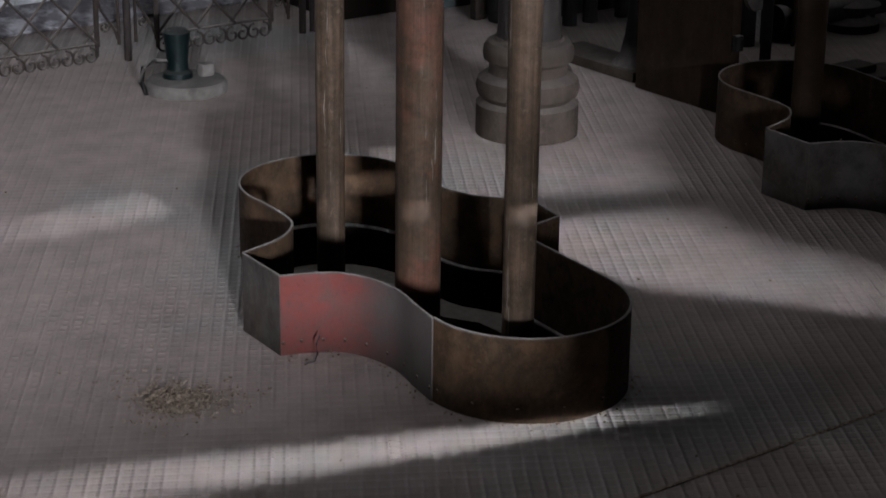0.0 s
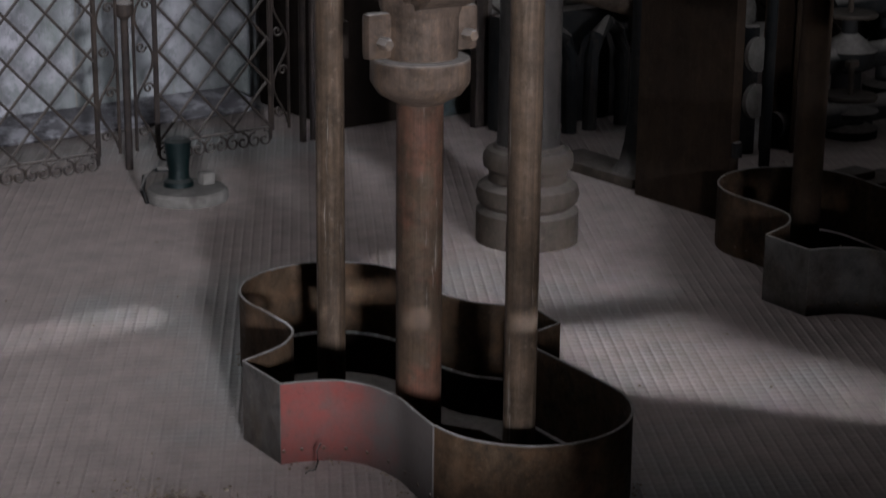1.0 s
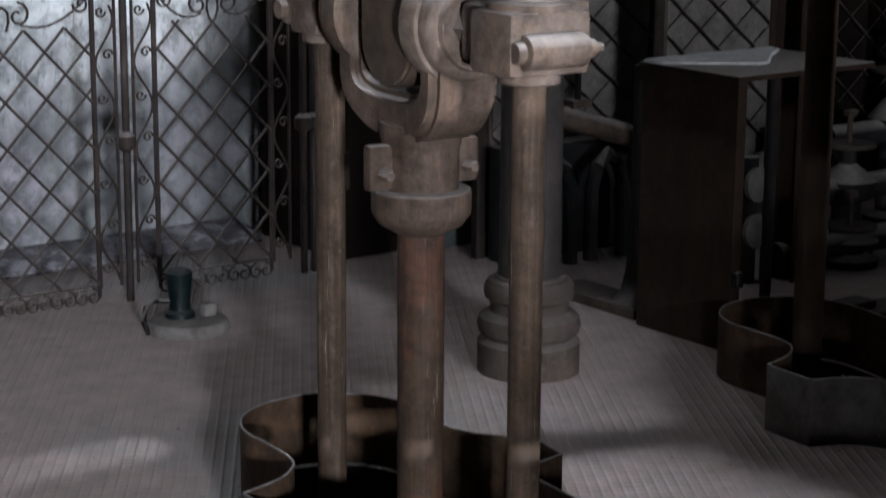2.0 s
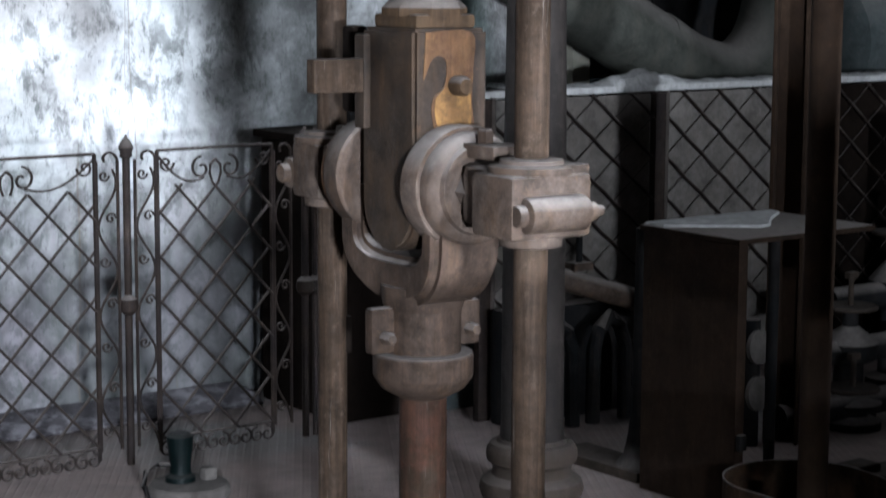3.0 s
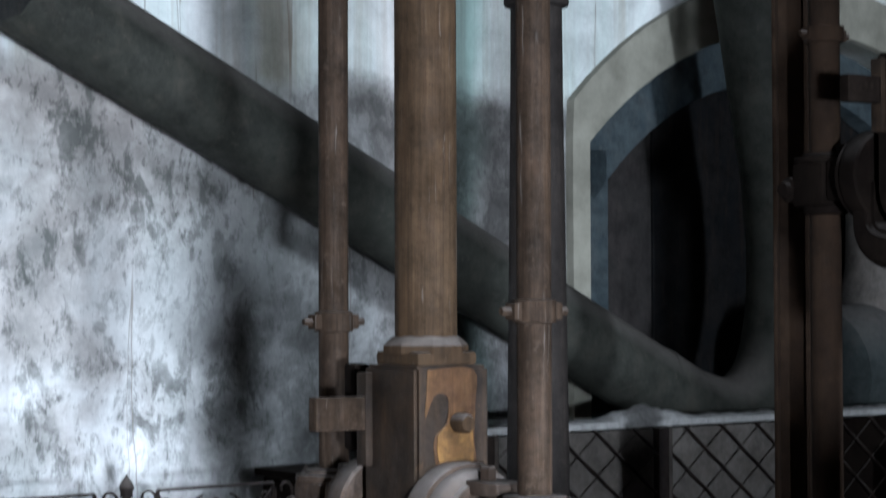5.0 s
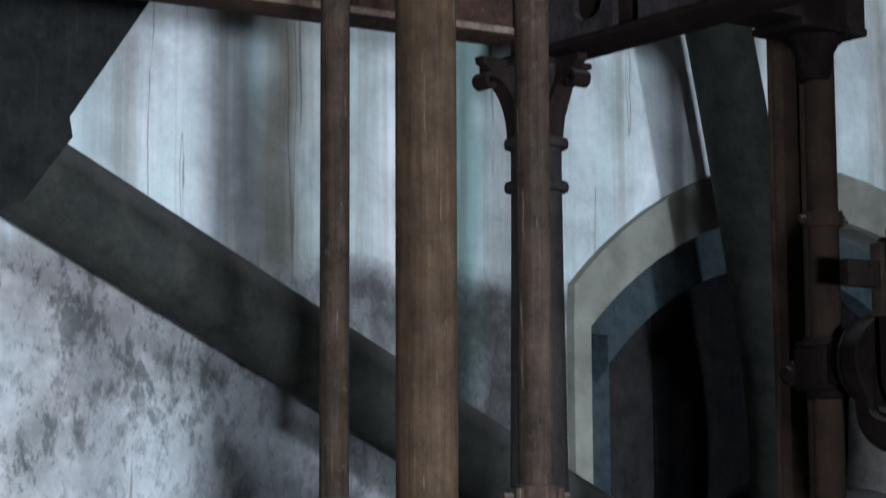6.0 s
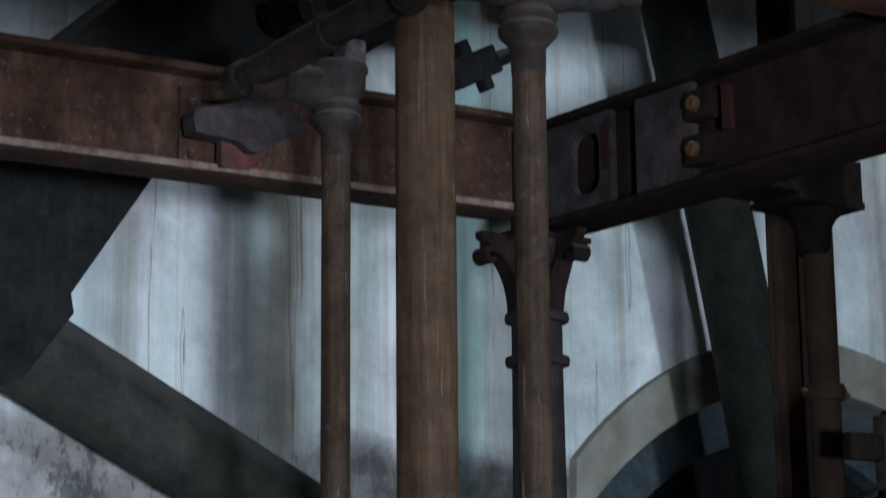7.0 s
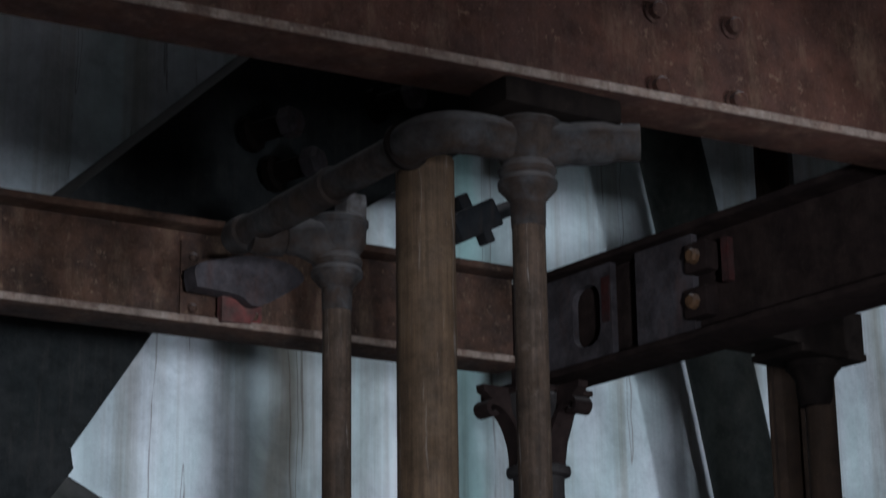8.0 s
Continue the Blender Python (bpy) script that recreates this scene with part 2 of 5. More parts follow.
def lattice(nt, pitch):
    """Height of a chequered plate: long ribs set at 45 degrees to the hall, notched across into rows of studs."""
    geo = nt.nodes.new("ShaderNodeNewGeometry")
    out = []
    for turn in (math.radians(-4), math.radians(84)):
        mp = nt.nodes.new("ShaderNodeMapping")
        mp.inputs["Rotation"].default_value = (0, 0, turn)
        nt.links.new(geo.outputs["Position"], mp.inputs["Vector"])
        w = nt.nodes.new("ShaderNodeTexWave")
        w.wave_type, w.bands_direction, w.wave_profile = "BANDS", "X", "SIN"
        w.inputs["Scale"].default_value = 2 * math.pi / (20.0 * pitch)
        nt.links.new(mp.outputs[0], w.inputs["Vector"])
        p = nt.nodes.new("ShaderNodeMath")
        p.operation = "POWER"
        p.inputs[1].default_value = 4.0
        nt.links.new(w.outputs["Fac"], p.inputs[0])
        out.append(p.outputs[0])
    m = nt.nodes.new("ShaderNodeMath")
    m.operation = "MULTIPLY_ADD"
    m.inputs[1].default_value = 0.65
    nt.links.new(out[1], m.inputs[0])
    nt.links.new(out[0], m.inputs[2])
    return m.outputs[0]


def build_floor(nt, b):
    """Chequered steel plate, grey-green where swept, under a coat of pale dust."""
    v = coords(nt)
    dusty = ramp(nt, noise_tex(nt, v, 0.9, 5, 0.55), [(0.28, (0.0, 0.0, 0.0)), (0.50, (1, 1, 1))])
    rib = lattice(nt, 0.029)
    steel = ramp(nt, noise_tex(nt, v, 30, 6), [(0.3, (0.095, 0.105, 0.100)), (0.7, (0.15, 0.16, 0.155))])
    steel = mix(nt, rib, steel, (0.21, 0.215, 0.21))
    dust = ramp(nt, noise_tex(nt, v, 9, 8), [(0.3, (0.158, 0.116, 0.104)), (0.7, (0.248, 0.188, 0.170))])
    dust = mix(nt, ramp(nt, noise_tex(nt, v, 260, 3), [(0.45, (0, 0, 0)), (0.75, (0.35, 0.35, 0.35))]), dust, (0.24, 0.22, 0.21))
    worn = nt.nodes.new("ShaderNodeMath")
    worn.operation = "MULTIPLY"
    worn.inputs[1].default_value = 0.12
    nt.links.new(rib, worn.inputs[0])
    dust = mix(nt, worn.outputs[0], dust, (0.33, 0.275, 0.26))
    c = mix(nt, dusty, steel, dust)
    spots = ramp(nt, noise_tex(nt, v, 42, 3), [(0.70, (0, 0, 0)), (0.78, (0.7, 0.7, 0.7))])
    c = mix(nt, spots, c, (0.07, 0.055, 0.045))
    nt.links.new(c, b.inputs["Base Color"])
    r = mix(nt, dusty, (0.45, 0.45, 0.45), (0.9, 0.9, 0.9))
    nt.links.new(r, b.inputs["Roughness"])
    # ribs sink under thick dust
    lay = nt.nodes.new("ShaderNodeMapRange")
    lay.inputs["To Min"].default_value, lay.inputs["To Max"].default_value = 1.0, 0.42
    nt.links.new(dusty, lay.inputs["Value"])
    hgt = nt.nodes.new("ShaderNodeMath")
    hgt.operation = "MULTIPLY"
    nt.links.new(rib, hgt.inputs[0])
    nt.links.new(lay.outputs[0], hgt.inputs[1])
    grain = nt.nodes.new("ShaderNodeMath")
    grain.operation = "MULTIPLY_ADD"
    grain.inputs[1].default_value = 0.35
    nt.links.new(noise_tex(nt, v, 170, 4), grain.inputs[0])
    nt.links.new(hgt.outputs[0], grain.inputs[2])
    bump(nt, b, grain.outputs[0], 1.0, 0.006)


M_FLOOR = material("dusty_tread_plate", build_floor)


def height_mask(nt, v, low, high, ragged):
    """1 below low, 0 above high, with a ragged edge."""
    geo = nt.nodes.new("ShaderNodeNewGeometry")
    sep = nt.nodes.new("ShaderNodeSeparateXYZ")
    nt.links.new(geo.outputs["Position"], sep.inputs[0])
    z = nt.nodes.new("ShaderNodeMath")
    z.operation = "MULTIPLY_ADD"
    z.inputs[1].default_value = ragged
    nt.links.new(noise_tex(nt, v, 3.5, 8, 0.7), z.inputs[0])
    nt.links.new(sep.outputs["Z"], z.inputs[2])
    r = node(nt, "ShaderNodeMapRange")
    r.inputs["From Min"].default_value, r.inputs["From Max"].default_value = high + ragged / 2, low + ragged / 2
    nt.links.new(z.outputs[0], r.inputs["Value"])
    return r.outputs[0]


def build_wall(nt, b):
    """Old limewash over plaster: mouldy and flaking below, smoother with long run-off streaks above."""
    v = coords(nt)
    vw = warped(nt, v, 2.2, 0.25)
    c = ramp(nt, noise_tex(nt, vw, 1.3, 10, 0.7), [(0.30, (0.36, 0.365, 0.37)), (0.47, (0.66, 0.665, 0.67)), (0.62, (0.88, 0.885, 0.89))])
    # pinkish undercoat showing in broad patches
    pink = ramp(nt, noise_tex(nt, vw, 0.95, 8, 0.65), [(0.45, (0, 0, 0)), (0.58, (0.9, 0.9, 0.9))])
    low = height_mask(nt, v, 2.52, 2.66, 0.25)
    c = mix(nt, mix(nt, 1.0, pink, low, "MULTIPLY"), c, mix(nt, 1.0, c, (0.90, 0.81, 0.785), "MULTIPLY"))
    upper = nt.nodes.new("ShaderNodeMath")
    upper.operation = "SUBTRACT"
    upper.inputs[0].default_value = 1.0
    nt.links.new(low, upper.inputs[1])
    # rising damp with a ragged upper edge
    damp = height_mask(nt, v, 0.48, 1.12, 0.7)
    c = mix(nt, mix(nt, 1.0, damp, (0.92, 0.92, 0.92), "MULTIPLY"), c, (0.080, 0.072, 0.082))
    # sound limewash left in the damp, in torn patches
    torn = ramp(nt, noise_tex(nt, vw, 5.5, 10, 0.76), [(0.47, (0, 0, 0)), (0.55, (0.8, 0.8, 0.8))])
    c = mix(nt, mix(nt, 1.0, torn, damp, "MULTIPLY"), c, (0.25, 0.228, 0.25))
    # broad mould, then small flaked spots crowding inside it
    broad = noise_tex(nt, vw, 1.9, 8, 0.68)
    mould = mix(nt, 1.0, ramp(nt, broad, [(0.46, (0, 0, 0)), (0.66, (0.72, 0.72, 0.72))]), low, "MULTIPLY")
    c = mix(nt, mould, c, (0.16, 0.172, 0.17))
    tall = coords(nt, (1.0, 1.0, 0.55))
    crowd = mix(nt, 1.0, ramp(nt, broad, [(0.36, (0.25, 0.25, 0.25)), (0.58, (1, 1, 1))]), low, "MULTIPLY")
    flake = ramp(nt, noise_tex(nt, warped(nt, tall, 5.0, 0.12), 11, 11, 0.74), [(0.50, (0, 0, 0)), (0.58, (0.80, 0.80, 0.80))])
    c = mix(nt, mix(nt, 1.0, flake, crowd, "MULTIPLY"), c, (0.11, 0.117, 0.113))
    flake = ramp(nt, noise_tex(nt, warped(nt, tall, 9.0, 0.06), 30, 8, 0.72), [(0.56, (0, 0, 0)), (0.63, (0.75, 0.75, 0.75))])
    c = mix(nt, mix(nt, 1.0, flake, crowd, "MULTIPLY"), c, (0.085, 0.088, 0.085))
    # old tide band under the upper coat
    under = height_mask(nt, v, 1.75, 2.15, 0.6)
    tide = mix(nt, 1.0, low, mix(nt, under, (0.8, 0.8, 0.8), (0, 0, 0)), "MULTIPLY")
    c = mix(nt, tide, c, mix(nt, 1.0, c, (0.60, 0.575, 0.56), "MULTIPLY"))
    # brown smears and thin wavering run-off lines
    smear = ramp(nt, noise_tex(nt, coords(nt, (5.5, 5.5, 0.16)), 1.0, 7, 0.66), [(0.47, (0, 0, 0)), (0.66, (0.85, 0.85, 0.85))])
    c = mix(nt, mix(nt, 1.0, smear, upper.outputs[0], "MULTIPLY"), c, mix(nt, 1.0, c, (0.62, 0.545, 0.47), "MULTIPLY"))
    green = ramp(nt, noise_tex(nt, coords(nt, (2.0, 2.0, 0.5)), 1.3, 5), [(0.40, (0, 0, 0)), (0.62, (0.9, 0.9, 0.9))])
    c = mix(nt, mix(nt, 1.0, green, mix(nt, low, (1, 1, 1), (0.3, 0.3, 0.3)), "MULTIPLY"), c, mix(nt, 1.0, c, (0.82, 0.93, 0.89), "MULTIPLY"))
    hair = ramp(nt, noise_tex(nt, coords(nt, (34, 34, 0.7)), 1.0, 6, 0.7), [(0.50, (0, 0, 0)), (0.75, (0.22, 0.22, 0.22))])
    c = mix(nt, hair, c, (0.30, 0.28, 0.265))
    bent = warped(nt, v, 1.6, 0.07)
    for stretch, edge, tone in (((17.0, 17.0, 0.16), 0.668, (0.20, 0.16, 0.125)), ((29.0, 29.0, 0.30), 0.695, (0.15, 0.12, 0.10))):
        mp = nt.nodes.new("ShaderNodeMapping")
        mp.inputs["Scale"].default_value = stretch
        nt.links.new(bent, mp.inputs["Vector"])
        thin = ramp(nt, noise_tex(nt, mp.outputs[0], 0.6, 2, 0.5), [(edge, (0, 0, 0)), (edge + 0.012, (0.75, 0.75, 0.75)), (edge + 0.026, (0, 0, 0))])
        c = mix(nt, thin, c, tone)
    # mould crowding towards the arch below the old coat
    along = nt.nodes.new("ShaderNodeSeparateXYZ")
    nt.links.new(warped(nt, v, 1.8, 0.30), along.inputs[0])

    def stretch_mask(rise, full, fade, end, top=1.0):
        return ramp(nt, spread(along.outputs[0]), [(rise / 10, (0, 0, 0)), (full / 10, (top,) * 3), (fade / 10, (top,) * 3), (end / 10, (0, 0, 0))])

    def spread(x):
        m = nt.nodes.new("ShaderNodeMath")
        m.operation = "MULTIPLY"
        m.inputs[1].default_value = 0.1
        nt.links.new(x, m.inputs[0])
        return m.outputs[0]
    clump = ramp(nt, noise_tex(nt, vw, 4.5, 10, 0.75), [(0.34, (0.45, 0.45, 0.45)), (0.60, (1, 1, 1))])
    rot = mix(nt, 1.0, mix(nt, 1.0, stretch_mask(4.05, 4.55, 6.0, 6.1, 0.86), low, "MULTIPLY"), clump, "MULTIPLY")
    c = mix(nt, rot, c, (0.062, 0.058, 0.056))
    # mould together with the machine's cast shadow, painted into the wall
    rot_and_shadow = mix(nt, 1.0, mix(nt, 1.0, stretch_mask(3.75, 4.05, 4.5, 4.6, 0.70), height_mask(nt, v, 1.55, 2.0, 0.5), "MULTIPLY"), clump, "MULTIPLY")
    c = mix(nt, rot_and_shadow, c, (0.055, 0.056, 0.055))
    # brown band: stain with the rod's cast shadow painted in
    c = mix(nt, mix(nt, 1.0, stretch_mask(4.18, 4.30, 4.36, 4.50, 0.85), upper.outputs[0], "MULTIPLY"), c, mix(nt, 1.0, c, (0.40, 0.33, 0.27), "MULTIPLY"))
    # greenish strip: the column's cast shadow painted into the wall colour
    c = mix(nt, stretch_mask(5.10, 5.24, 5.34, 5.46, 0.85), c, mix(nt, 1.0, c, (0.40, 0.58, 0.54), "MULTIPLY"))
    nt.links.new(c, b.inputs["Base Color"])
    b.inputs["Roughness"].default_value = 0.92
    bump(nt, b, noise_tex(nt, v, 22, 9, 0.7), 0.45, 0.02)


M_WALL = material("stained_limewash", build_wall)


def build_plaster(nt, b):
    v = coords(nt)
    c = ramp(nt, noise_tex(nt, v, 3, 8, 0.65), [(0.3, (0.14, 0.132, 0.105)), (0.7, (0.34, 0.325, 0.27))])
    nt.links.new(c, b.inputs["Base Color"])
    b.inputs["Roughness"].default_value = 0.9
    bump(nt, b, noise_tex(nt, v, 40, 6), 0.35, 0.01)


M_TRIM = material("arch_plaster", build_plaster)


def build_damp(nt, b):
    """Damp plaster, grey-violet, with pale torn flecks of limewash."""
    v = coords(nt)
    c = ramp(nt, noise_tex(nt, warped(nt, v, 3, 0.2), 4, 9, 0.7), [(0.3, (0.055, 0.049, 0.054)), (0.7, (0.135, 0.122, 0.134))])
    fleck = ramp(nt, noise_tex(nt, warped(nt, v, 5, 0.12), 11, 9, 0.74), [(0.48, (0, 0, 0)), (0.57, (0.85, 0.85, 0.85))])
    c = mix(nt, fleck, c, (0.27, 0.255, 0.275))
    nt.links.new(c, b.inputs["Base Color"])
    b.inputs["Roughness"].default_value = 0.95
    bump(nt, b, noise_tex(nt, v, 26, 8, 0.7), 0.6, 0.02)


M_DAMP = material("damp_plaster", build_damp)


# brick of the unseen walls, kept dark so they bounce little light
def build_dark_brick(nt, b):
    v = coords(nt)
    c = ramp(nt, noise_tex(nt, v, 3, 8, 0.65), [(0.3, (0.045, 0.040, 0.037)), (0.7, (0.085, 0.075, 0.07))])
    nt.links.new(c, b.inputs["Base Color"])
    b.inputs["Roughness"].default_value = 0.9
    bump(nt, b, noise_tex(nt, v, 30, 6), 0.35, 0.01)


M_DARKBRICK = material("sooty_brick", build_dark_brick)


def build_litter(nt, b):
    v = coords(nt)
    c = ramp(nt, noise_tex(nt, v, 120, 3), [(0.36, (0.060, 0.034, 0.020)), (0.66, (0.24, 0.185, 0.145))])
    nt.links.new(c, b.inputs["Base Color"])
    b.inputs["Roughness"].default_value = 0.95


M_LITTER = material("dry_litter", build_litter)


# ---- mesh helpers ----
def part(name, bm, mat, parent=None, label="", m=None):
    me = bpy.data.meshes.new(name)
    bm.normal_update()
    bm.to_mesh(me)
    bm.free()
    me.materials.append(mat)
    me.polygons.foreach_set("use_smooth", [True] * len(me.polygons))
    me.set_sharp_from_angle(angle=radians(32))
    ob = new(name, me)
    if parent:
        ob.parent = parent
    if m is not None:
        ob.matrix_basis = m
    if label:
        ob["label"] = label
    return ob


def thing(name, m, label, category, group="", kind=""):
    """An Empty at the base of a thing."""
    ob = new(name)
    ob.empty_display_size = 0.1
    ob.matrix_basis = m
    return tagged(ob, label, category, group, kind)


def box(bm, cx, cy, cz, sx, sy, sz, bevel=0.0, m=None):
    r = bmesh.ops.create_cube(bm, size=1.0, matrix=(m or Matrix()) @ Matrix.Translation((cx, cy, cz)) @ Matrix.Diagonal((sx, sy, sz, 1)))
    if bevel:
        edges = list({e for v in r["verts"] for e in v.link_edges})
        bmesh.ops.bevel(bm, geom=edges, offset=bevel, segments=2, affect="EDGES", profile=0.6)
    return bm


def lathe(bm, profile, seg=32, m=None, smooth=True, cap=True):
    """Turn (radius, height) pairs round the z axis."""
    m = m or Matrix()
    rings = []
    for r, z in profile:
        rings.append([bm.verts.new(m @ Vector((r * math.cos(2 * math.pi * i / seg), r * math.sin(2 * math.pi * i / seg), z))) for i in range(seg)])
    for a, c in zip(rings, rings[1:]):
        for i in range(seg):
            f = bm.faces.new((a[i], a[(i + 1) % seg], c[(i + 1) % seg], c[i]))
            f.smooth = smooth
    if cap:
        for ring, turn in ((rings[0], -1), (rings[-1], 1)):
            bm.faces.new([bm.verts.new(v.co) for v in ring][::turn])
    return bm


def axis_m(p, d):
    """A matrix that lays the z axis along d at p."""
    return Matrix.Translation(p) @ Vector(d).to_track_quat("Z", "Y").to_matrix().to_4x4()


def rodm(bm, a, b, r, seg=16, r2=None):
    a, b = Vector(a), Vector(b)
    return lathe(bm, [(r, 0), (r if r2 is None else r2, (b - a).length)], seg, axis_m(a, b - a))


def tube(bm, pts, r, seg=6):
    """A round bar bent along points."""
    pts = [Vector(p) for p in pts]
    rings = []
    for i, p in enumerate(pts):
        d = (pts[min(i + 1, len(pts) - 1)] - pts[max(i - 1, 0)]).normalized()
        m = axis_m(p, d)
        rings.append([bm.verts.new(m @ Vector((r * math.cos(2 * math.pi * k / seg), r * math.sin(2 * math.pi * k / seg), 0))) for k in range(seg)])
    for a, c in zip(rings, rings[1:]):
        best = min(range(seg), key=lambda o: (a[0].co - c[o].co).length)
        for k in range(seg):
            f = bm.faces.new((a[k], a[(k + 1) % seg], c[(k + 1 + best) % seg], c[(k + best) % seg]))
            f.smooth = True
    bm.faces.new(rings[0][::-1])
    bm.faces.new(rings[-1])
    return bm


def sheet(bm, path, z0, z1, thick, closed=False):
    """A standing sheet of metal along a plan line."""
    pts = [Vector((x, y, 0)) for x, y in path]
    n = len(pts)
    cols = []
    for i, p in enumerate(pts):
        a = pts[(i - 1) % n] if closed or i else p
        c = pts[(i + 1) % n] if closed or i < n - 1 else p
        d = (c - a).normalized()
        off = Vector((-d.y, d.x, 0)) * thick / 2
        cols.append([bm.verts.new((q.x, q.y, z)) for q, z in ((p - off, z0), (p + off, z0), (p + off, z1), (p - off, z1))])
    for i in range(n if closed else n - 1):
        a, c = cols[i], cols[(i + 1) % n]
        for k in range(4):
            f = bm.faces.new((a[k], a[(k + 1) % 4], c[(k + 1) % 4], c[k]))
    if not closed:
        bm.faces.new(cols[0][::-1])
        bm.faces.new(cols[-1])
    bmesh.ops.recalc_face_normals(bm, faces=bm.faces)
    return bm


def spline(pts, steps=8):
    """A smooth line through plan points (Catmull-Rom)."""
    out = []
    p = [pts[0]] + list(pts) + [pts[-1]]
    for i in range(1, len(p) - 2):
        for s in range(steps):
            t = s / steps
            out.append(tuple(0.5 * (2 * b + (c - a) * t + (2 * a - 5 * b + 4 * c - d) * t * t + (3 * b - a - 3 * c + d) * t ** 3)
                             for a, b, c, d in zip(p[i - 1], p[i], p[i + 1], p[i + 2])))
    out.append(tuple(pts[-1]))
    return out


def hall(s, n, z=0.0, turn=0.0):
    return HALL @ pose(s, n, z, 0, 0, turn)


# ---- the hall ----
FAR_N, LEFT_S, RIGHT_S = 6.7, -5.0, 14.0
MACHINE = hall(2.4995, 3.40, 0, -3.7)          # middle rod; its y axis runs along the row of rods
STEP_S, STEP_N = 1.70, 0.04                      # from one machine to the next
MACHINE_B = hall(2.4995 + STEP_S, 3.40 + STEP_N, 0, -3.7)


def wall_with_openings(name, m, length, height, thick, openings, mat, label):
    """A wall along x from 0, y 0 to thick, with rectangular openings (x0, x1, z0, z1) side by side."""
    bm = bmesh.new()
    x = 0.0
    for x0, x1, z0, z1 in sorted(openings):
        box(bm, (x + x0) / 2, thick / 2, height / 2, x0 - x, thick, height)
        if z0 > 0:
            box(bm, (x0 + x1) / 2, thick / 2, z0 / 2, x1 - x0, thick, z0)
        box(bm, (x0 + x1) / 2, thick / 2, (z1 + height) / 2, x1 - x0, thick, height - z1)
        x = x1
    box(bm, (x + length) / 2, thick / 2, height / 2, length - x, thick, height)
    return tagged(part(name, bm, mat, m=m), label, "wall", kind="structure")


L = RIGHT_S - LEFT_S
wall_with_openings("wall_back", hall(LEFT_S, BACK_N - 0.4), L, ROOF, 0.4,
                   [(s - w / 2 - LEFT_S, s + w / 2 - LEFT_S, low, top) for s, w, low, top in WINDOWS], M_DARKBRICK, "sooty brick wall with narrow windows")
wall_with_openings("wall_left", HALL @ pose(LEFT_S, BACK_N, 0, 0, 0, 90), FAR_N - BACK_N, ROOF, 0.4, [], M_DARKBRICK, "sooty brick side wall of the hall")
wall_with_openings("wall_right", HALL @ pose(RIGHT_S + 0.4, BACK_N, 0, 0, 0, 90), FAR_N - BACK_N, ROOF, 0.4, [], M_DARKBRICK, "sooty brick end wall of the hall")



# unseen plank barrier, added so its slanting gaps lay light strips on the floor
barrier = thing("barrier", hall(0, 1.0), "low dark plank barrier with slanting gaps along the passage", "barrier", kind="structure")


def plank(pts):
    bm = bmesh.new()
    a = [bm.verts.new((x, -0.012, z)) for x, z in pts]
    b = [bm.verts.new((x, 0.012, z)) for x, z in pts]
    bm.faces.new(a), bm.faces.new(b[::-1])
    for i in range(len(pts)):
        j = (i + 1) % len(pts)
        bm.faces.new((a[j], a[i], b[i], b[j]))
    bmesh.ops.recalc_face_normals(bm, faces=bm.faces)
    part("plank", bm, M_DARK, barrier)


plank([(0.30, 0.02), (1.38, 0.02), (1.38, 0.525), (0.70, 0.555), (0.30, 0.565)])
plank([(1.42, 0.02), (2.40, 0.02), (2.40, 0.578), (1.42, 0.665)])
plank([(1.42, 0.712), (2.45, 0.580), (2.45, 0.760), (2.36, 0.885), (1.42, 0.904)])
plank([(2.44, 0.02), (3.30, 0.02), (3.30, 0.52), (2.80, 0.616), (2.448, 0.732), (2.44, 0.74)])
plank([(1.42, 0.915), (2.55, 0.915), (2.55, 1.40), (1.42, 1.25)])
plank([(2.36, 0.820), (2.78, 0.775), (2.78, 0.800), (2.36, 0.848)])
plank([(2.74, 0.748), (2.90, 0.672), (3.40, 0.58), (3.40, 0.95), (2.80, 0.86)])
# low unseen wall, added to keep the fill lamp off the right floor
wall_with_openings("shading_wall", hall(3.55, -0.1), 2.6, 1.22, 0.2, [], M_DARKBRICK, "low sooty brick parapet beside the passage")
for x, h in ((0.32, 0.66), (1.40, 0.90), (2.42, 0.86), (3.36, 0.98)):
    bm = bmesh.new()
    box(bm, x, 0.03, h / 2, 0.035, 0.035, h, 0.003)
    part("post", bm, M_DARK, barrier)


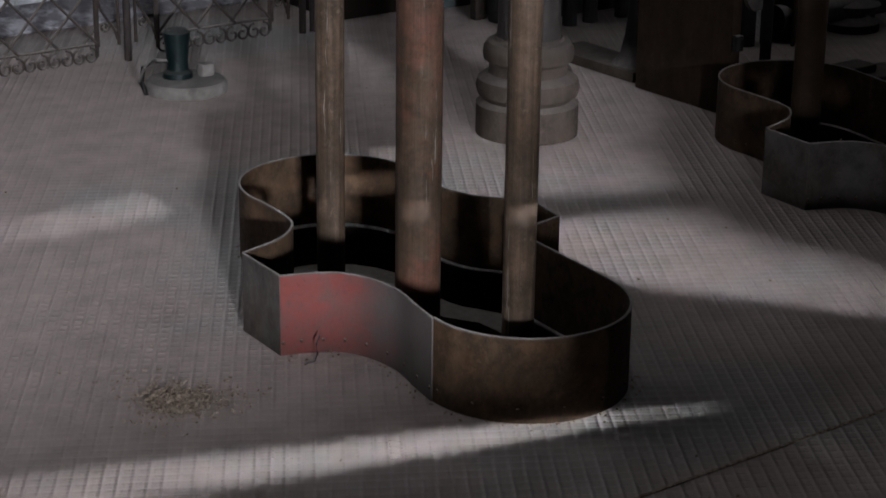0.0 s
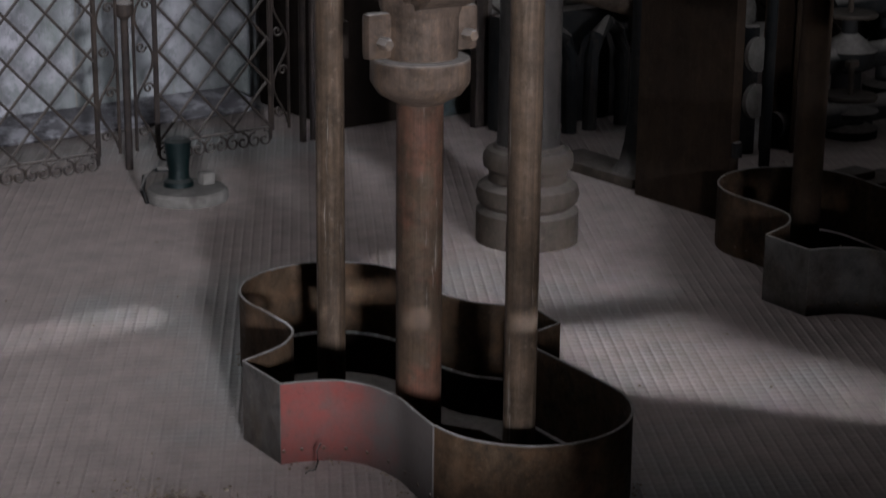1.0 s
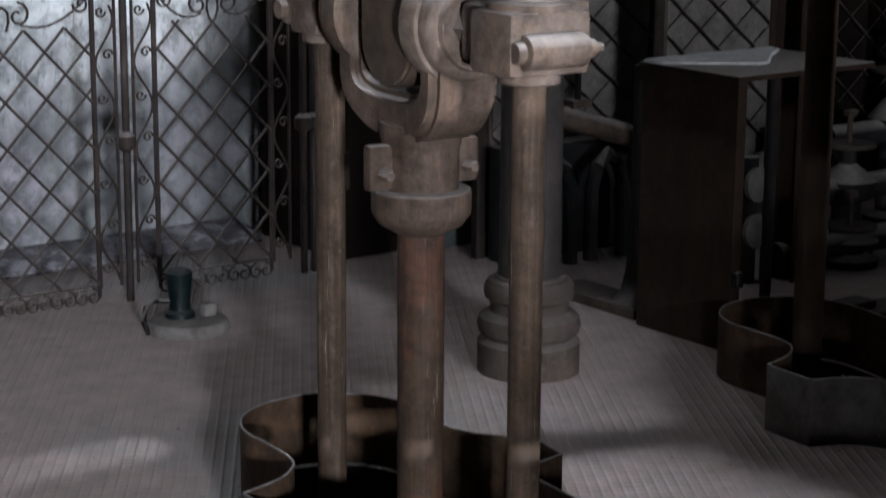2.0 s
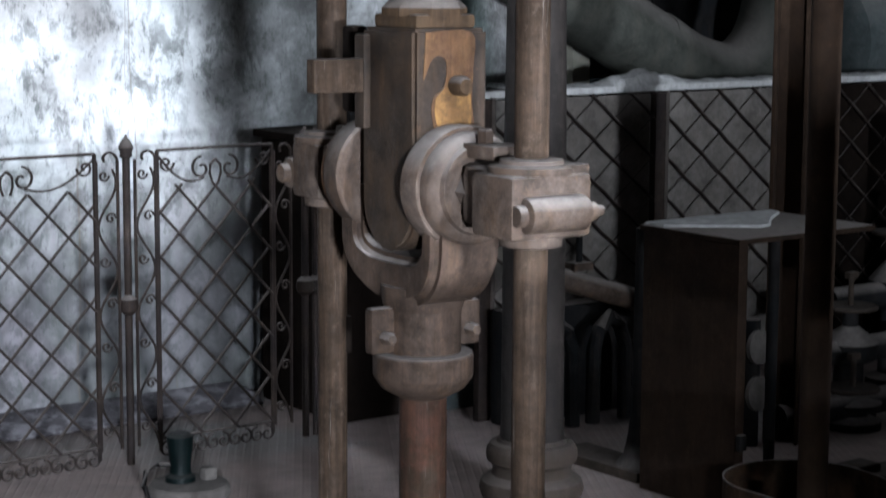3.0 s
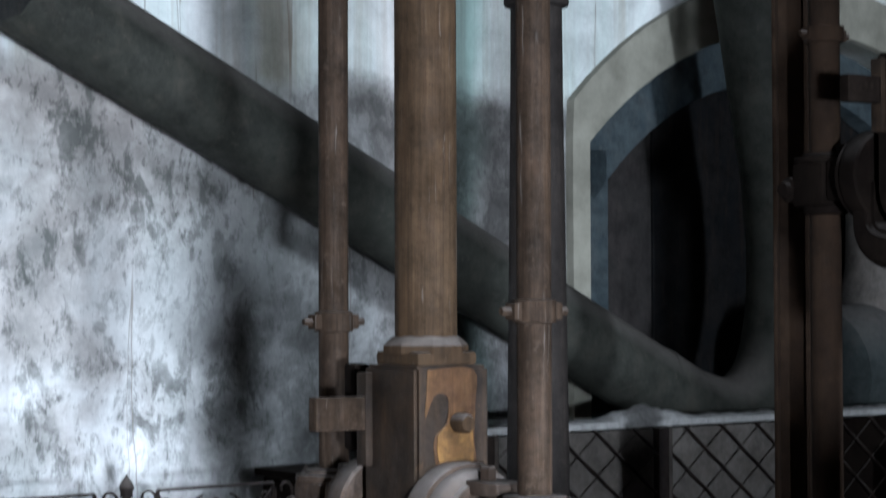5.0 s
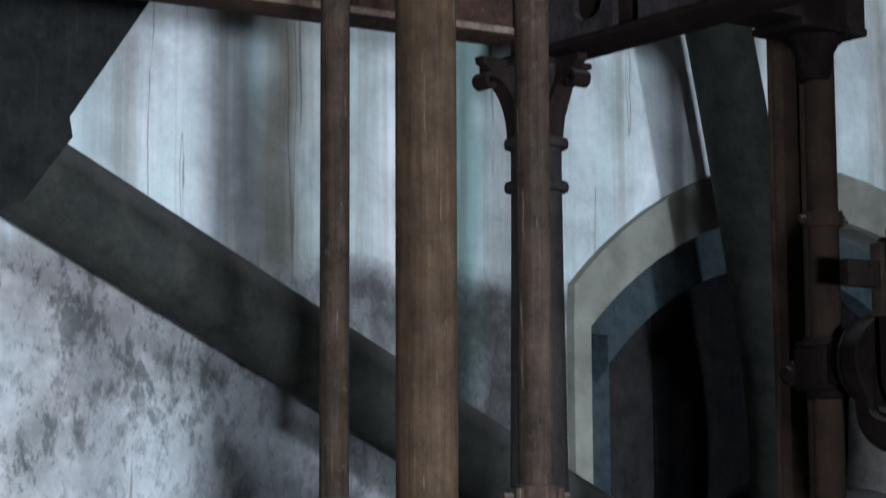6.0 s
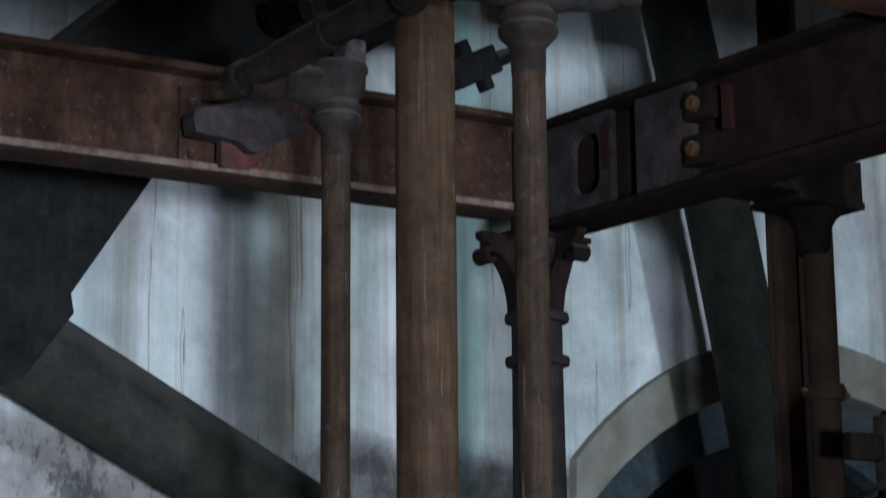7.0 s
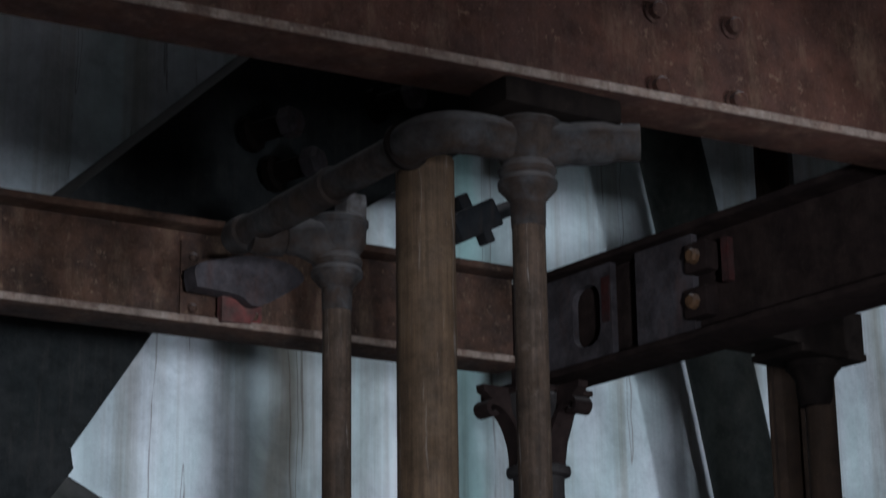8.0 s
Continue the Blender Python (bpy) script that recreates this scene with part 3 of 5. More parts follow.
def far_wall():
    """The far wall with one arched opening."""
    s0, s1, spring, rise = 5.80, 8.70, 2.42, 0.614
    mid, half = (s0 + s1) / 2, (s1 - s0) / 2
    steps = 24
    big = (half * half + rise * rise) / (2 * rise)
    arch = []
    for i in range(steps + 1):
        x = -half * math.cos(math.pi * i / steps)
        arch.append((mid + x, spring + rise - big + math.sqrt(big * big - x * x)))
    bm = bmesh.new()
    t = 0.5
    box(bm, (LEFT_S + s0) / 2, FAR_N + t / 2, ROOF / 2, s0 - LEFT_S, t, ROOF)
    box(bm, (RIGHT_S + s1) / 2, FAR_N + t / 2, ROOF / 2, RIGHT_S - s1, t, ROOF)
    for (xa, za), (xb, zb) in zip(arch, arch[1:]):
        v = [bm.verts.new(p) for p in ((xa, FAR_N, za), (xb, FAR_N, zb), (xb, FAR_N, ROOF), (xa, FAR_N, ROOF),
                                       (xa, FAR_N + t, za), (xb, FAR_N + t, zb), (xb, FAR_N + t, ROOF), (xa, FAR_N + t, ROOF))]
        for q in ((0, 1, 2, 3), (7, 6, 5, 4), (0, 4, 5, 1)):
            bm.faces.new([v[i] for i in q])
    tagged(part("wall_far", bm, M_WALL, m=HALL), "whitewashed wall with damp stains and run-off streaks", "wall", kind="structure")
    # raised plaster band round the arch
    bm = bmesh.new()
    band, proud = 0.245, 0.05
    prev = None
    line = [(s0, 0.0), (s0, spring)] + arch[1:-1] + [(s1, spring), (s1, 0.0)]
    for i, (x, z) in enumerate(line):
        if z <= spring:
            ox = x - 0.10 if x < mid else x + 0.10
            oz = z
            if abs(z - spring) < 1e-6:
                ox = x - 0.10 if x < mid else x + 0.10
        else:
            d = Vector((x - mid, z - spring - rise + big)).normalized()
            ox, oz = x + d.x * band * 0.6, z + d.y * band
        row = [bm.verts.new(p) for p in ((x, FAR_N - proud, z), (ox, FAR_N - proud, oz), (ox, FAR_N + 0.01, oz), (x, FAR_N + 0.45, z))]
        if prev:
            for a, c in ((0, 1), (1, 2), (3, 0)):
                bm.faces.new((prev[a], prev[c], row[c], row[a]))
        prev = row
    bmesh.ops.recalc_face_normals(bm, faces=bm.faces)
    tagged(part("trim", bm, M_TRIM, m=HALL), "pale plaster band round the arched opening", "arch trim", kind="structure")
    # frame and leaves of the door set back in the arch
    door = thing("door_1", HALL, "tall arched door with blue-grey frame, standing in shade", "door", kind="structure")
    bm = bmesh.new()
    box(bm, s0 + 0.17, FAR_N + 0.25, spring / 2, 0.3, 0.12, spring, 0.01)
    part("jamb", bm, M_BLUE, door, "blue-grey painted jamb")
    bm = bmesh.new()
    box(bm, s1 - 0.16, FAR_N + 0.25, spring / 2, 0.3, 0.12, spring, 0.01)
    part("jamb", bm, M_BLUE, door, "blue-grey painted jamb")
    bm = bmesh.new()
    for (xa, za), (xb, zb) in zip(arch, arch[1:]):
        f = 0.84
        pts = [(xa, za), (xb, zb), (mid + (xb - mid) * f, zb - 0.24), (mid + (xa - mid) * f, za - 0.24)]
        v = [bm.verts.new((x, FAR_N + 0.19, z)) for x, z in pts] + [bm.verts.new((x, FAR_N + 0.31, z)) for x, z in pts]
        for q in ((0, 1, 2, 3), (7, 6, 5, 4), (3, 2, 6, 7)):
            bm.faces.new([v[i] for i in q])
    part("head_frame", bm, M_BLUE, door, "curved blue-grey head frame")
    for x0, x1 in ((s0 + 0.325, s0 + 0.72), (s0 + 0.73, mid - 0.01), (mid + 0.01, s1 - 0.325)):
        bm = bmesh.new()
        box(bm, (x0 + x1) / 2, FAR_N + 0.36, (spring + 0.55) / 2, x1 - x0, 0.06, spring + 0.55, 0.008)
        part("door_leaf", bm, M_GREYWOOD if x0 < s0 + 0.5 else M_DARK, door)


far_wall()

bm = bmesh.new()
rows = [[bm.verts.new((x, y, z)) for y, z in ((6.47, 0.0), (6.46, 0.012), (6.54, 0.035), (6.69, 0.055), (6.69, 0.0))] for x in (LEFT_S, 0.0, 2.0, 3.2, 3.98)]
for a, c in zip(rows, rows[1:]):
    for k in range(5):
        bm.faces.new((a[k], a[(k + 1) % 5], c[(k + 1) % 5], c[k]))
bm.faces.new(rows[0][::-1]), bm.faces.new(rows[-1])
bmesh.ops.recalc_face_normals(bm, faces=bm.faces)
tagged(part("wall_footing", bm, M_DAMP, m=HALL), "damp plastered footing sloping out from the wall", "wall", kind="structure")

bm = bmesh.new()
sa, sb, na, nb = SHAFT_S - SHAFT_LONG / 2, SHAFT_S + SHAFT_LONG / 2, SHAFT_N - SHAFT_WIDE / 2, SHAFT_N + SHAFT_WIDE / 2
for x0, x1, y0, y1 in ((LEFT_S - 0.4, RIGHT_S + 0.4, BACK_N - 0.4, na), (LEFT_S - 0.4, RIGHT_S + 0.4, nb, FAR_N + 0.5), (LEFT_S - 0.4, sa, na, nb), (sb, RIGHT_S + 0.4, na, nb)):
    box(bm, (x0 + x1) / 2, (y0 + y1) / 2, ROOF + 0.1, x1 - x0, y1 - y0, 0.2)
tagged(part("ceiling", bm, M_DARKBRICK, m=HALL), "sooty ceiling high above with a light shaft", "ceiling", kind="structure")


# unseen deck, added to block lamp light from the upper left wall
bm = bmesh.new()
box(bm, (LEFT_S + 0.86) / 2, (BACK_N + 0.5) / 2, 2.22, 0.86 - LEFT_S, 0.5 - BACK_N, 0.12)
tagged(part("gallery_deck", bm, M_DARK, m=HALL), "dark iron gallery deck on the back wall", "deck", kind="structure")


# unseen frames round the four lamps, the added ones included
def window(i, s, w, low, top):
    win = thing(f"window_{i}", hall(s, BACK_N - 0.2, low), "narrow iron-framed window with crossbars", "window", kind="structure")
    h = top - low
    bm = bmesh.new()
    for x in (-w / 2 + 0.03, w / 2 - 0.03):
        box(bm, x, 0, h / 2, 0.04, 0.08, h)
    for z in (0.02, h - 0.02):
        box(bm, 0, 0, z, w - 0.10, 0.08, 0.04)
    part("window_frame", bm, M_DARK, win)
    bm = bmesh.new()
    box(bm, 0, 0, h / 2, 0.02, 0.05, h - 0.08)
    part("mullion", bm, M_DARK, win)


for i, row in enumerate(WINDOWS):
    window(i + 1, *row)


# ---- guards round the rods, and the floor that they stand on ----
def guard_path():
    """Plan of the guard round one machine, from its seam onwards: two lobes and two boxed corners."""
    def arc(cx, cy, r, a0, a1, k=14):
        return [(cx + r * math.cos(radians(a0 + (a1 - a0) * i / k)), cy + r * math.sin(radians(a0 + (a1 - a0) * i / k))) for i in range(k + 1)]
    front = arc(0.022, -0.388, 0.224, 178, 360, 44)                      # round the near rod
    right = [(0.25, -0.30), (0.252, -0.111), (0.262, -0.02), (0.405, 0.012)]
    corner = [(0.405, 0.012), (0.418, 0.112)]
    wave = spline([(0.418, 0.112), (0.371, 0.190), (0.318, 0.255), (0.292, 0.355), (0.303, 0.45)], 6)
    rear = arc(0.078, 0.525, 0.229, -8, 190, 44)
    notch = spline([(-0.148, 0.485), (-0.147, 0.40), (-0.150, 0.34), (-0.170, 0.28), (-0.237, 0.217), (-0.356, 0.173)], 6)
    end = [(-0.356, 0.173), (-0.356, 0.0)]
    red = spline([(-0.356, 0.0), (-0.302, -0.014), (-0.240, -0.045), (-0.198, -0.105), (-0.182, -0.20), (-0.196, -0.30), (-0.206, -0.38)], 7)
    return {"front": front + right, "corner": corner, "wave": wave[:-1] + rear[1:], "notch": notch, "end": end, "red": red}


GUARD_H = 0.186


def guard(m, painted=True):
    g = thing("rod_guard", m, "low brown sheet-metal guard with two round lobes on the floor", "guard", "guards round the rods")
    pieces = guard_path()
    for key, pts in pieces.items():
        bm = bmesh.new()
        sheet(bm, pts, 0.0, GUARD_H, 0.004)
        p = part("panel", bm, (M_RED if painted else M_GREYSHEET) if key == "red" else M_GREYSHEET if key == "end" else M_SHEET, g, "faded red painted panel" if key == "red" and painted else "")
        bm = bmesh.new()
        sheet(bm, pts, GUARD_H, GUARD_H + 0.003, 0.0055)
        part("worn_edge", bm, M_EDGE, p)
        # rivets along the foot
        for (xa, ya), (xb, yb) in zip(pts[1::max(2, len(pts) // 8)], pts[2::max(2, len(pts) // 8)]):
            d = Vector((xb - xa, yb - ya, 0)).normalized()
            n = Vector((d.y, -d.x, 0))
            side = 1 if n.dot(Vector((xa, ya, 0)) - Vector((0.04, 0.05, 0))) > 0 else -1
            bm = bmesh.new()
            lathe(bm, [(0.0045, 0), (0.004, 0.002), (0.002, 0.003)], 8, axis_m(Vector((xa, ya, 0.03)) + n * side * 0.002, n * side))
            part("rivet", bm, M_SHEET, p)
    return g


def outline():
    p = guard_path()
    pts = []
    for k in ("front", "corner", "wave", "notch", "end", "red"):
        for q in p[k]:
            if not pts or (Vector(q) - Vector(pts[-1])).length > 0.012:
                pts.append(q)
    return pts[:-1] if (Vector(pts[0]) - Vector(pts[-1])).length < 0.012 else pts


def floor():
    """One sheet with the two rod pits cut out."""
    bm = bmesh.new()
    edges = []

    def loop(pts):
        vs = [bm.verts.new(p) for p in pts]
        edges.extend(bm.edges.new((a, b)) for a, b in zip(vs, vs[1:] + vs[:1]))
    inv = HALL.inverted()
    loop([(LEFT_S, BACK_N, 0), (RIGHT_S, BACK_N, 0), (RIGHT_S, FAR_N + 1.2, 0), (LEFT_S, FAR_N + 1.2, 0)])
    for m in (MACHINE, MACHINE_B):
        pit = [(0.04 + (x - 0.04) * 0.95, 0.06 + (y - 0.06) * 0.965) for x, y in outline()[::2]]
        loop([inv @ m @ Vector((x, y, 0)) for x, y in pit])
        # pit lining and bottom near-black: the recess's shade is in the colour
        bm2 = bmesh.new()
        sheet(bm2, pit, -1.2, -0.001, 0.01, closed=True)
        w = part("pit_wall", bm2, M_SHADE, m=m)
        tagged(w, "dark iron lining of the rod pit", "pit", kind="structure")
        for z, wide in ((-0.10, 0.085),):
            bm2 = bmesh.new()
            inner = [(0.04 + (x - 0.04) * (1 - wide * 2.2), 0.06 + (y - 0.06) * (1 - wide)) for x, y in pit[::2]]
            sheet(bm2, inner, z - 0.03, z, wide, closed=True)
            part("ledge", bm2, M_SHEET, w, "dusty lip inside the pit")
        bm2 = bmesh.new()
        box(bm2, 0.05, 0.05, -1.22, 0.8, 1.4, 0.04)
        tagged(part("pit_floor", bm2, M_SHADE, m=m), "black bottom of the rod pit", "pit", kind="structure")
    bmesh.ops.triangle_fill(bm, edges=edges, use_beauty=True)
    bmesh.ops.recalc_face_normals(bm, faces=bm.faces)
    if bm.faces[0].normal.z < 0:
        bmesh.ops.reverse_faces(bm, faces=bm.faces)
    return tagged(part("floor", bm, M_FLOOR, m=HALL), "dusty grey chequered steel plate floor", "floor", kind="structure")


floor()
guard(MACHINE)
guard(MACHINE_B, False)


# ---- the two machines ----
def nut(bm, p, d, r=0.016, h=0.014):
    return lathe(bm, [(r, 0), (r, h * 0.8), (r * 0.8, h)], 6, axis_m(p, d), smooth=False)


def clamp(parent, y, z, r, mat):
    bm = bmesh.new()
    lathe(bm, [(r, -0.024), (r * 1.28, -0.022), (r * 1.28, 0.022), (r, 0.024)], 28, pose(0, y, z))
    c = part("clamp", bm, mat, parent)
    for sx in (-1, 1):
        bm = bmesh.new()
        box(bm, sx * r * 1.4, y, z, 0.02, 0.034, 0.034, 0.003)
        nut(bm, (sx * (r * 1.4 + 0.009), y, z), (sx, 0, 0), 0.010, 0.022)
        part("bolt", bm, mat, c)
    return c


def head(parent, y, out):
    """Moulded top of a guide rod: a flared collar under a tee with a stub."""
    bm = bmesh.new()
    lathe(bm, [(0.036, 2.89), (0.037, 2.945), (0.052, 2.962), (0.061, 2.972), (0.063, 2.985), (0.058, 2.994), (0.053, 2.998), (0.060, 3.004), (0.062, 3.012), (0.056, 3.020),
               (0.052, 3.028), (0.064, 3.044), (0.070, 3.060), (0.071, 3.096), (0.076, 3.100), (0.076, 3.112), (0.070, 3.118), (0.04, 3.12)], 32, pose(0, y, 0))
    h = part("head", bm, M_PEEL, parent, "moulded cast head with peeling paint")
    bm = bmesh.new()
    if out > 0:
        lathe(bm, [(0.060, 0.0), (0.056, 0.06), (0.042, 0.095), (0.038, 0.13), (0.044, 0.136), (0.046, 0.19), (0.040, 0.215)], 26, axis_m((0, y, 3.062), (-0.97, 0.20, -0.02)))
        part("stub", bm, M_PEEL, h)
        bm = bmesh.new()
        box(bm, 0.038, y, 3.150, 0.060, 0.060, 0.070, 0.010)
        part("pedestal", bm, M_EDGE, h, "pale worn pedestal")
    else:
        # arched arm back to the cross pipe, and a stepped wing on the other side
        lathe(bm, [(0.060, 0.0), (0.050, 0.05), (0.044, 0.09), (0.046, 0.10), (0.046, 0.16), (0.038, 0.19), (0.040, 0.20), (0.040, 0.235)], 26, axis_m((0.0, y, 3.070), (0.80, -0.56, 0.0)))
        part("wing", bm, M_PEEL, h)
        # upper block near-black: the dark under the beam is put into its colour
        bm = bmesh.new()
        box(bm, 0.03, y - 0.03, 3.145, 0.30, 0.14, 0.060, 0.014, m=pose(0, 0, 0))
        part("saddle", bm, M_SHADE, h)
    return h


def machine(m, lift=0.0, guide=0.0345, paint=None, iron=M_YOKE, heads=True):
    e = thing("pump_crosshead", m, "brown iron crosshead with fork, centre rod and two guide rods", "machine", "pump crossheads")
    half = 0.394
    base_iron = M_SOCKET if heads else iron
    for y, r in ((half, guide), (-half, guide)):
        bm = bmesh.new()
        lathe(bm, [(r, -1.1), (r, 0.4), (r, 1.65), (r, 2.96)], 28, pose(0, y, 0))
        part("guide_rod", bm, paint or M_POLE, e, "long brown painted guide rod")
        clamp(e, y, (1.66 if y > 0 else 1.685) + lift, r, paint or M_POLE)
        if heads:
            head(e, y, 1 if y > 0 else -1)
    up = Matrix.Translation((0, 0, lift))
    def raised(name, bm, mat, label=""):
        return part(name, bm, mat, e, label, up)

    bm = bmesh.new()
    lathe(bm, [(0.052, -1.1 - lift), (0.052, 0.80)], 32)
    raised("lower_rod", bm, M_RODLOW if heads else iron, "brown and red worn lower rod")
    bm = bmesh.new()
    lathe(bm, [(0.052, 0.772), (0.066, 0.780), (0.092, 0.795), (0.108, 0.818), (0.110, 0.824), (0.110, 0.866), (0.107, 0.872), (0.084, 0.874)], 44)
    raised("collar", bm, base_iron, "dust-covered round collar")
    bm = bmesh.new()
    lathe(bm, [(0.082, 0.868), (0.083, 0.985), (0.076, 1.0)], 36)
    raised("socket", bm, base_iron)
    for sx in (-1, 1):
        bm = bmesh.new()
        box(bm, sx * 0.110, 0.0, 0.928, 0.060, 0.032, 0.100, 0.010)
        lug = raised("lug", bm, base_iron)
        bm = bmesh.new()
        nut(bm, (sx * 0.108, -0.015, 0.915), (0, -1, 0), 0.014, 0.034)
        part("bolt", bm, iron, lug)
    # fork: a U in the plane of the rods, drawn as a ribbon with thickness
    pin_z = 1.245
    bm = bmesh.new()
    outer, inner = [], []
    for i in range(25):
        a = math.pi * i / 24
        side = math.copysign(1, math.cos(a))
        outer.append((0.176 * side * abs(math.cos(a)) ** 0.72, 1.118 - 0.136 * math.sin(a) ** 0.95))
        inner.append((0.112 * side * abs(math.cos(a)) ** 0.62, 1.130 - 0.044 * math.sin(a) ** 0.8))
    outer = [(0.178, pin_z)] + outer + [(-0.178, pin_z)]
    inner = [(0.112, pin_z)] + inner + [(-0.112, pin_z)]
    # the far arm stands a little wider
    outer, inner = ([(y * 1.24 if y > 0 else y, z) for y, z in line] for line in (outer, inner))
    hw = [0.086] + [0.074 + 0.012 * abs(math.cos(math.pi * i / 24)) for i in range(25)] + [0.086]
    rows = [[bm.verts.new(p) for p in ((-w, yo, zo), (w, yo, zo), (w, yi, zi), (-w, yi, zi))] for (yo, zo), (yi, zi), w in zip(outer, inner, hw)]
    for a, c in zip(rows, rows[1:]):
        for k in range(4):
            bm.faces.new((a[k], a[(k + 1) % 4], c[(k + 1) % 4], c[k]))
    bm.faces.new(rows[0][::-1])
    bm.faces.new(rows[-1])
    bmesh.ops.recalc_face_normals(bm, faces=bm.faces)
    bmesh.ops.bevel(bm, geom=[ed for ed in bm.edges if ed.calc_face_angle(0) > 0.9], offset=0.018, segments=3, affect="EDGES")
    lathe(bm, [(0.085, 0.968), (0.090, 0.985), (0.092, 1.02)], 32)
    fork = raised("fork", bm, base_iron, "forged fork with rounded arms")
    for sy in (1, -1):
        bm = bmesh.new()
        lathe(bm, [(0.122, 0.0), (0.128, 0.005), (0.129, 0.056), (0.126, 0.062), (0.118, 0.064), (0.117, 0.086), (0.112, 0.094), (0.096, 0.104), (0.092, 0.116), (0.060, 0.118)], 64, axis_m((0, 0.150 if sy > 0 else -0.104, pin_z), (0, sy, 0)))
        hub = raised("hub", bm, iron)
        bm = bmesh.new()
        lathe(bm, [(0.068, 0.20), (0.068, 0.262), (0.058, 0.268)], 6, axis_m((0, 0, pin_z), (0, sy, 0)), smooth=False)
        box(bm, 0.004, sy * 0.255, pin_z + 0.082, 0.082, 0.120, 0.030, 0.006)
        part("nut", bm, iron, hub)
        if sy > 0:
            bm = bmesh.new()
            lathe(bm, [(0.100, 0.0), (0.1195, 0.001), (0.1195, 0.020), (0.100, 0.021)], 48, axis_m((0, 0.214, pin_z), (0, 1, 0)))
            part("bush", bm, M_RUSTFACE if heads else iron, hub, "dull yellow bush")
        bm = bmesh.new()
        nut(bm, (0.0, sy * 0.232, pin_z + 0.096), (0, 0, 1), 0.018, 0.030)
        part("bolt", bm, base_iron, hub)
    # crosshead block that hangs in the fork
    bm = bmesh.new()
    prof = [(-0.104, 1.571), (-0.104, 1.20)] + [(-0.104 * math.cos(math.pi * i / 10), 1.20 - 0.104 * math.sin(math.pi * i / 10)) for i in range(1, 10)] + [(0.104, 1.20), (0.104, 1.571)]
    fr = [bm.verts.new((-0.092, y, z)) for y, z in prof]
    bk = [bm.verts.new((0.092, y, z)) for y, z in prof]
    bm.faces.new(fr)
    bm.faces.new(bk[::-1])
    for i in range(len(prof)):
        j = (i + 1) % len(prof)
        bm.faces.new((fr[j], fr[i], bk[i], bk[j]))
    bmesh.ops.recalc_face_normals(bm, faces=bm.faces)
    bmesh.ops.bevel(bm, geom=[ed for ed in bm.edges if ed.calc_face_angle(0) > 0.9], offset=0.008, segments=2, affect="EDGES")
    block = raised("crosshead_block", bm, M_BLOCK if heads else iron, "dark iron block with rust-brown and yellow face")
    bm = bmesh.new()
    box(bm, 0.0, 0.0, 1.585, 0.15, 0.17, 0.03, 0.010)
    lathe(bm, [(0.092, 1.595), (0.092, 1.612), (0.078, 1.626), (0.070, 1.632)], 8, pose(0, 0, 0, 0, 0, 22.5), smooth=False)
    part("neck", bm, M_ROD if heads else iron, block, "stepped rusty neck")
    # rust-brown face towards the near rod, with bare yellow metal low on it
    def face_patch(name, pts, depth, mat, label):
        bm = bmesh.new()
        a = [bm.verts.new((x, -0.104 - depth, z)) for x, z in pts]
        c = [bm.verts.new((x, -0.102, z)) for x, z in pts]
        bm.faces.new(a)
        for i in range(len(pts)):
            j = (i + 1) % len(pts)
            bm.faces.new((a[j], a[i], c[i], c[j]))
        bmesh.ops.recalc_face_normals(bm, faces=bm.faces)
        return part(name, bm, mat, block, label)

    closed = lambda p: spline(p + [p[0]], 4)[:-1]
    face_patch("rust_face", closed([(-0.064, 1.563), (0.05, 1.563), (0.055, 1.49), (0.052, 1.42), (0.055, 1.345), (0.0, 1.337), (-0.034, 1.345), (-0.048, 1.391), (-0.044, 1.427), (-0.017, 1.452), (-0.0126, 1.50), (-0.030, 1.515), (-0.050, 1.505), (-0.069, 1.465), (-0.066, 1.52)]), 0.0015, M_RUSTFACE if heads else iron, "rust-brown face")
    face_patch("bare_patch", closed([(-0.040, 1.427), (-0.014, 1.450), (0.010, 1.440), (0.040, 1.456), (0.049, 1.409), (0.046, 1.362), (0.0167, 1.352), (-0.025, 1.357), (-0.041, 1.39)]), 0.003, M_BRASS if heads else iron, "patch of bare yellow metal")
    bm = bmesh.new()
    lathe(bm, [(0.021, 0), (0.021, 0.03), (0.016, 0.04)], 16, axis_m((0.012, -0.105, 1.452), (0, -1, 0)))
    part("bolt", bm, M_ROD, block)
    bm = bmesh.new()
    box(bm, -0.102, 0.085, 1.455, 0.018, 0.04, 0.20, 0.004)
    plate = raised("side_plate", bm, M_BLOCK)
    bm = bmesh.new()
    box(bm, -0.165, 0.085, 1.468, 0.13, 0.034, 0.072, 0.004)
    part("lever", bm, M_POLE if heads else iron, plate, "short flat brown lever")
    bm = bmesh.new()
    lathe(bm, [(0.0665, 1.625), (0.0665, 3.15 - lift)], 36)
    raised("upper_rod", bm, M_ROD if heads else iron, "thick brown painted upper rod")
    if heads:
        bm = bmesh.new()
        box(bm, 0.026, half - 0.012, 0.846, 0.026, 0.030, 0.088, 0.005)
        part("clip", bm, M_SHADE, e, "small black clip on the guide rod")
        # plain black box and stub between far rod and block
        bm = bmesh.new()
        box(bm, -0.050, 0.205, 1.475, 0.040, 0.050, 0.190, 0.010)
        rodm(bm, (-0.050, 0.205, 1.44), (-0.05, 0.09, 1.44), 0.014, 12)
        part("black_box", bm, M_SHADE, e, "black iron bracket behind the block")
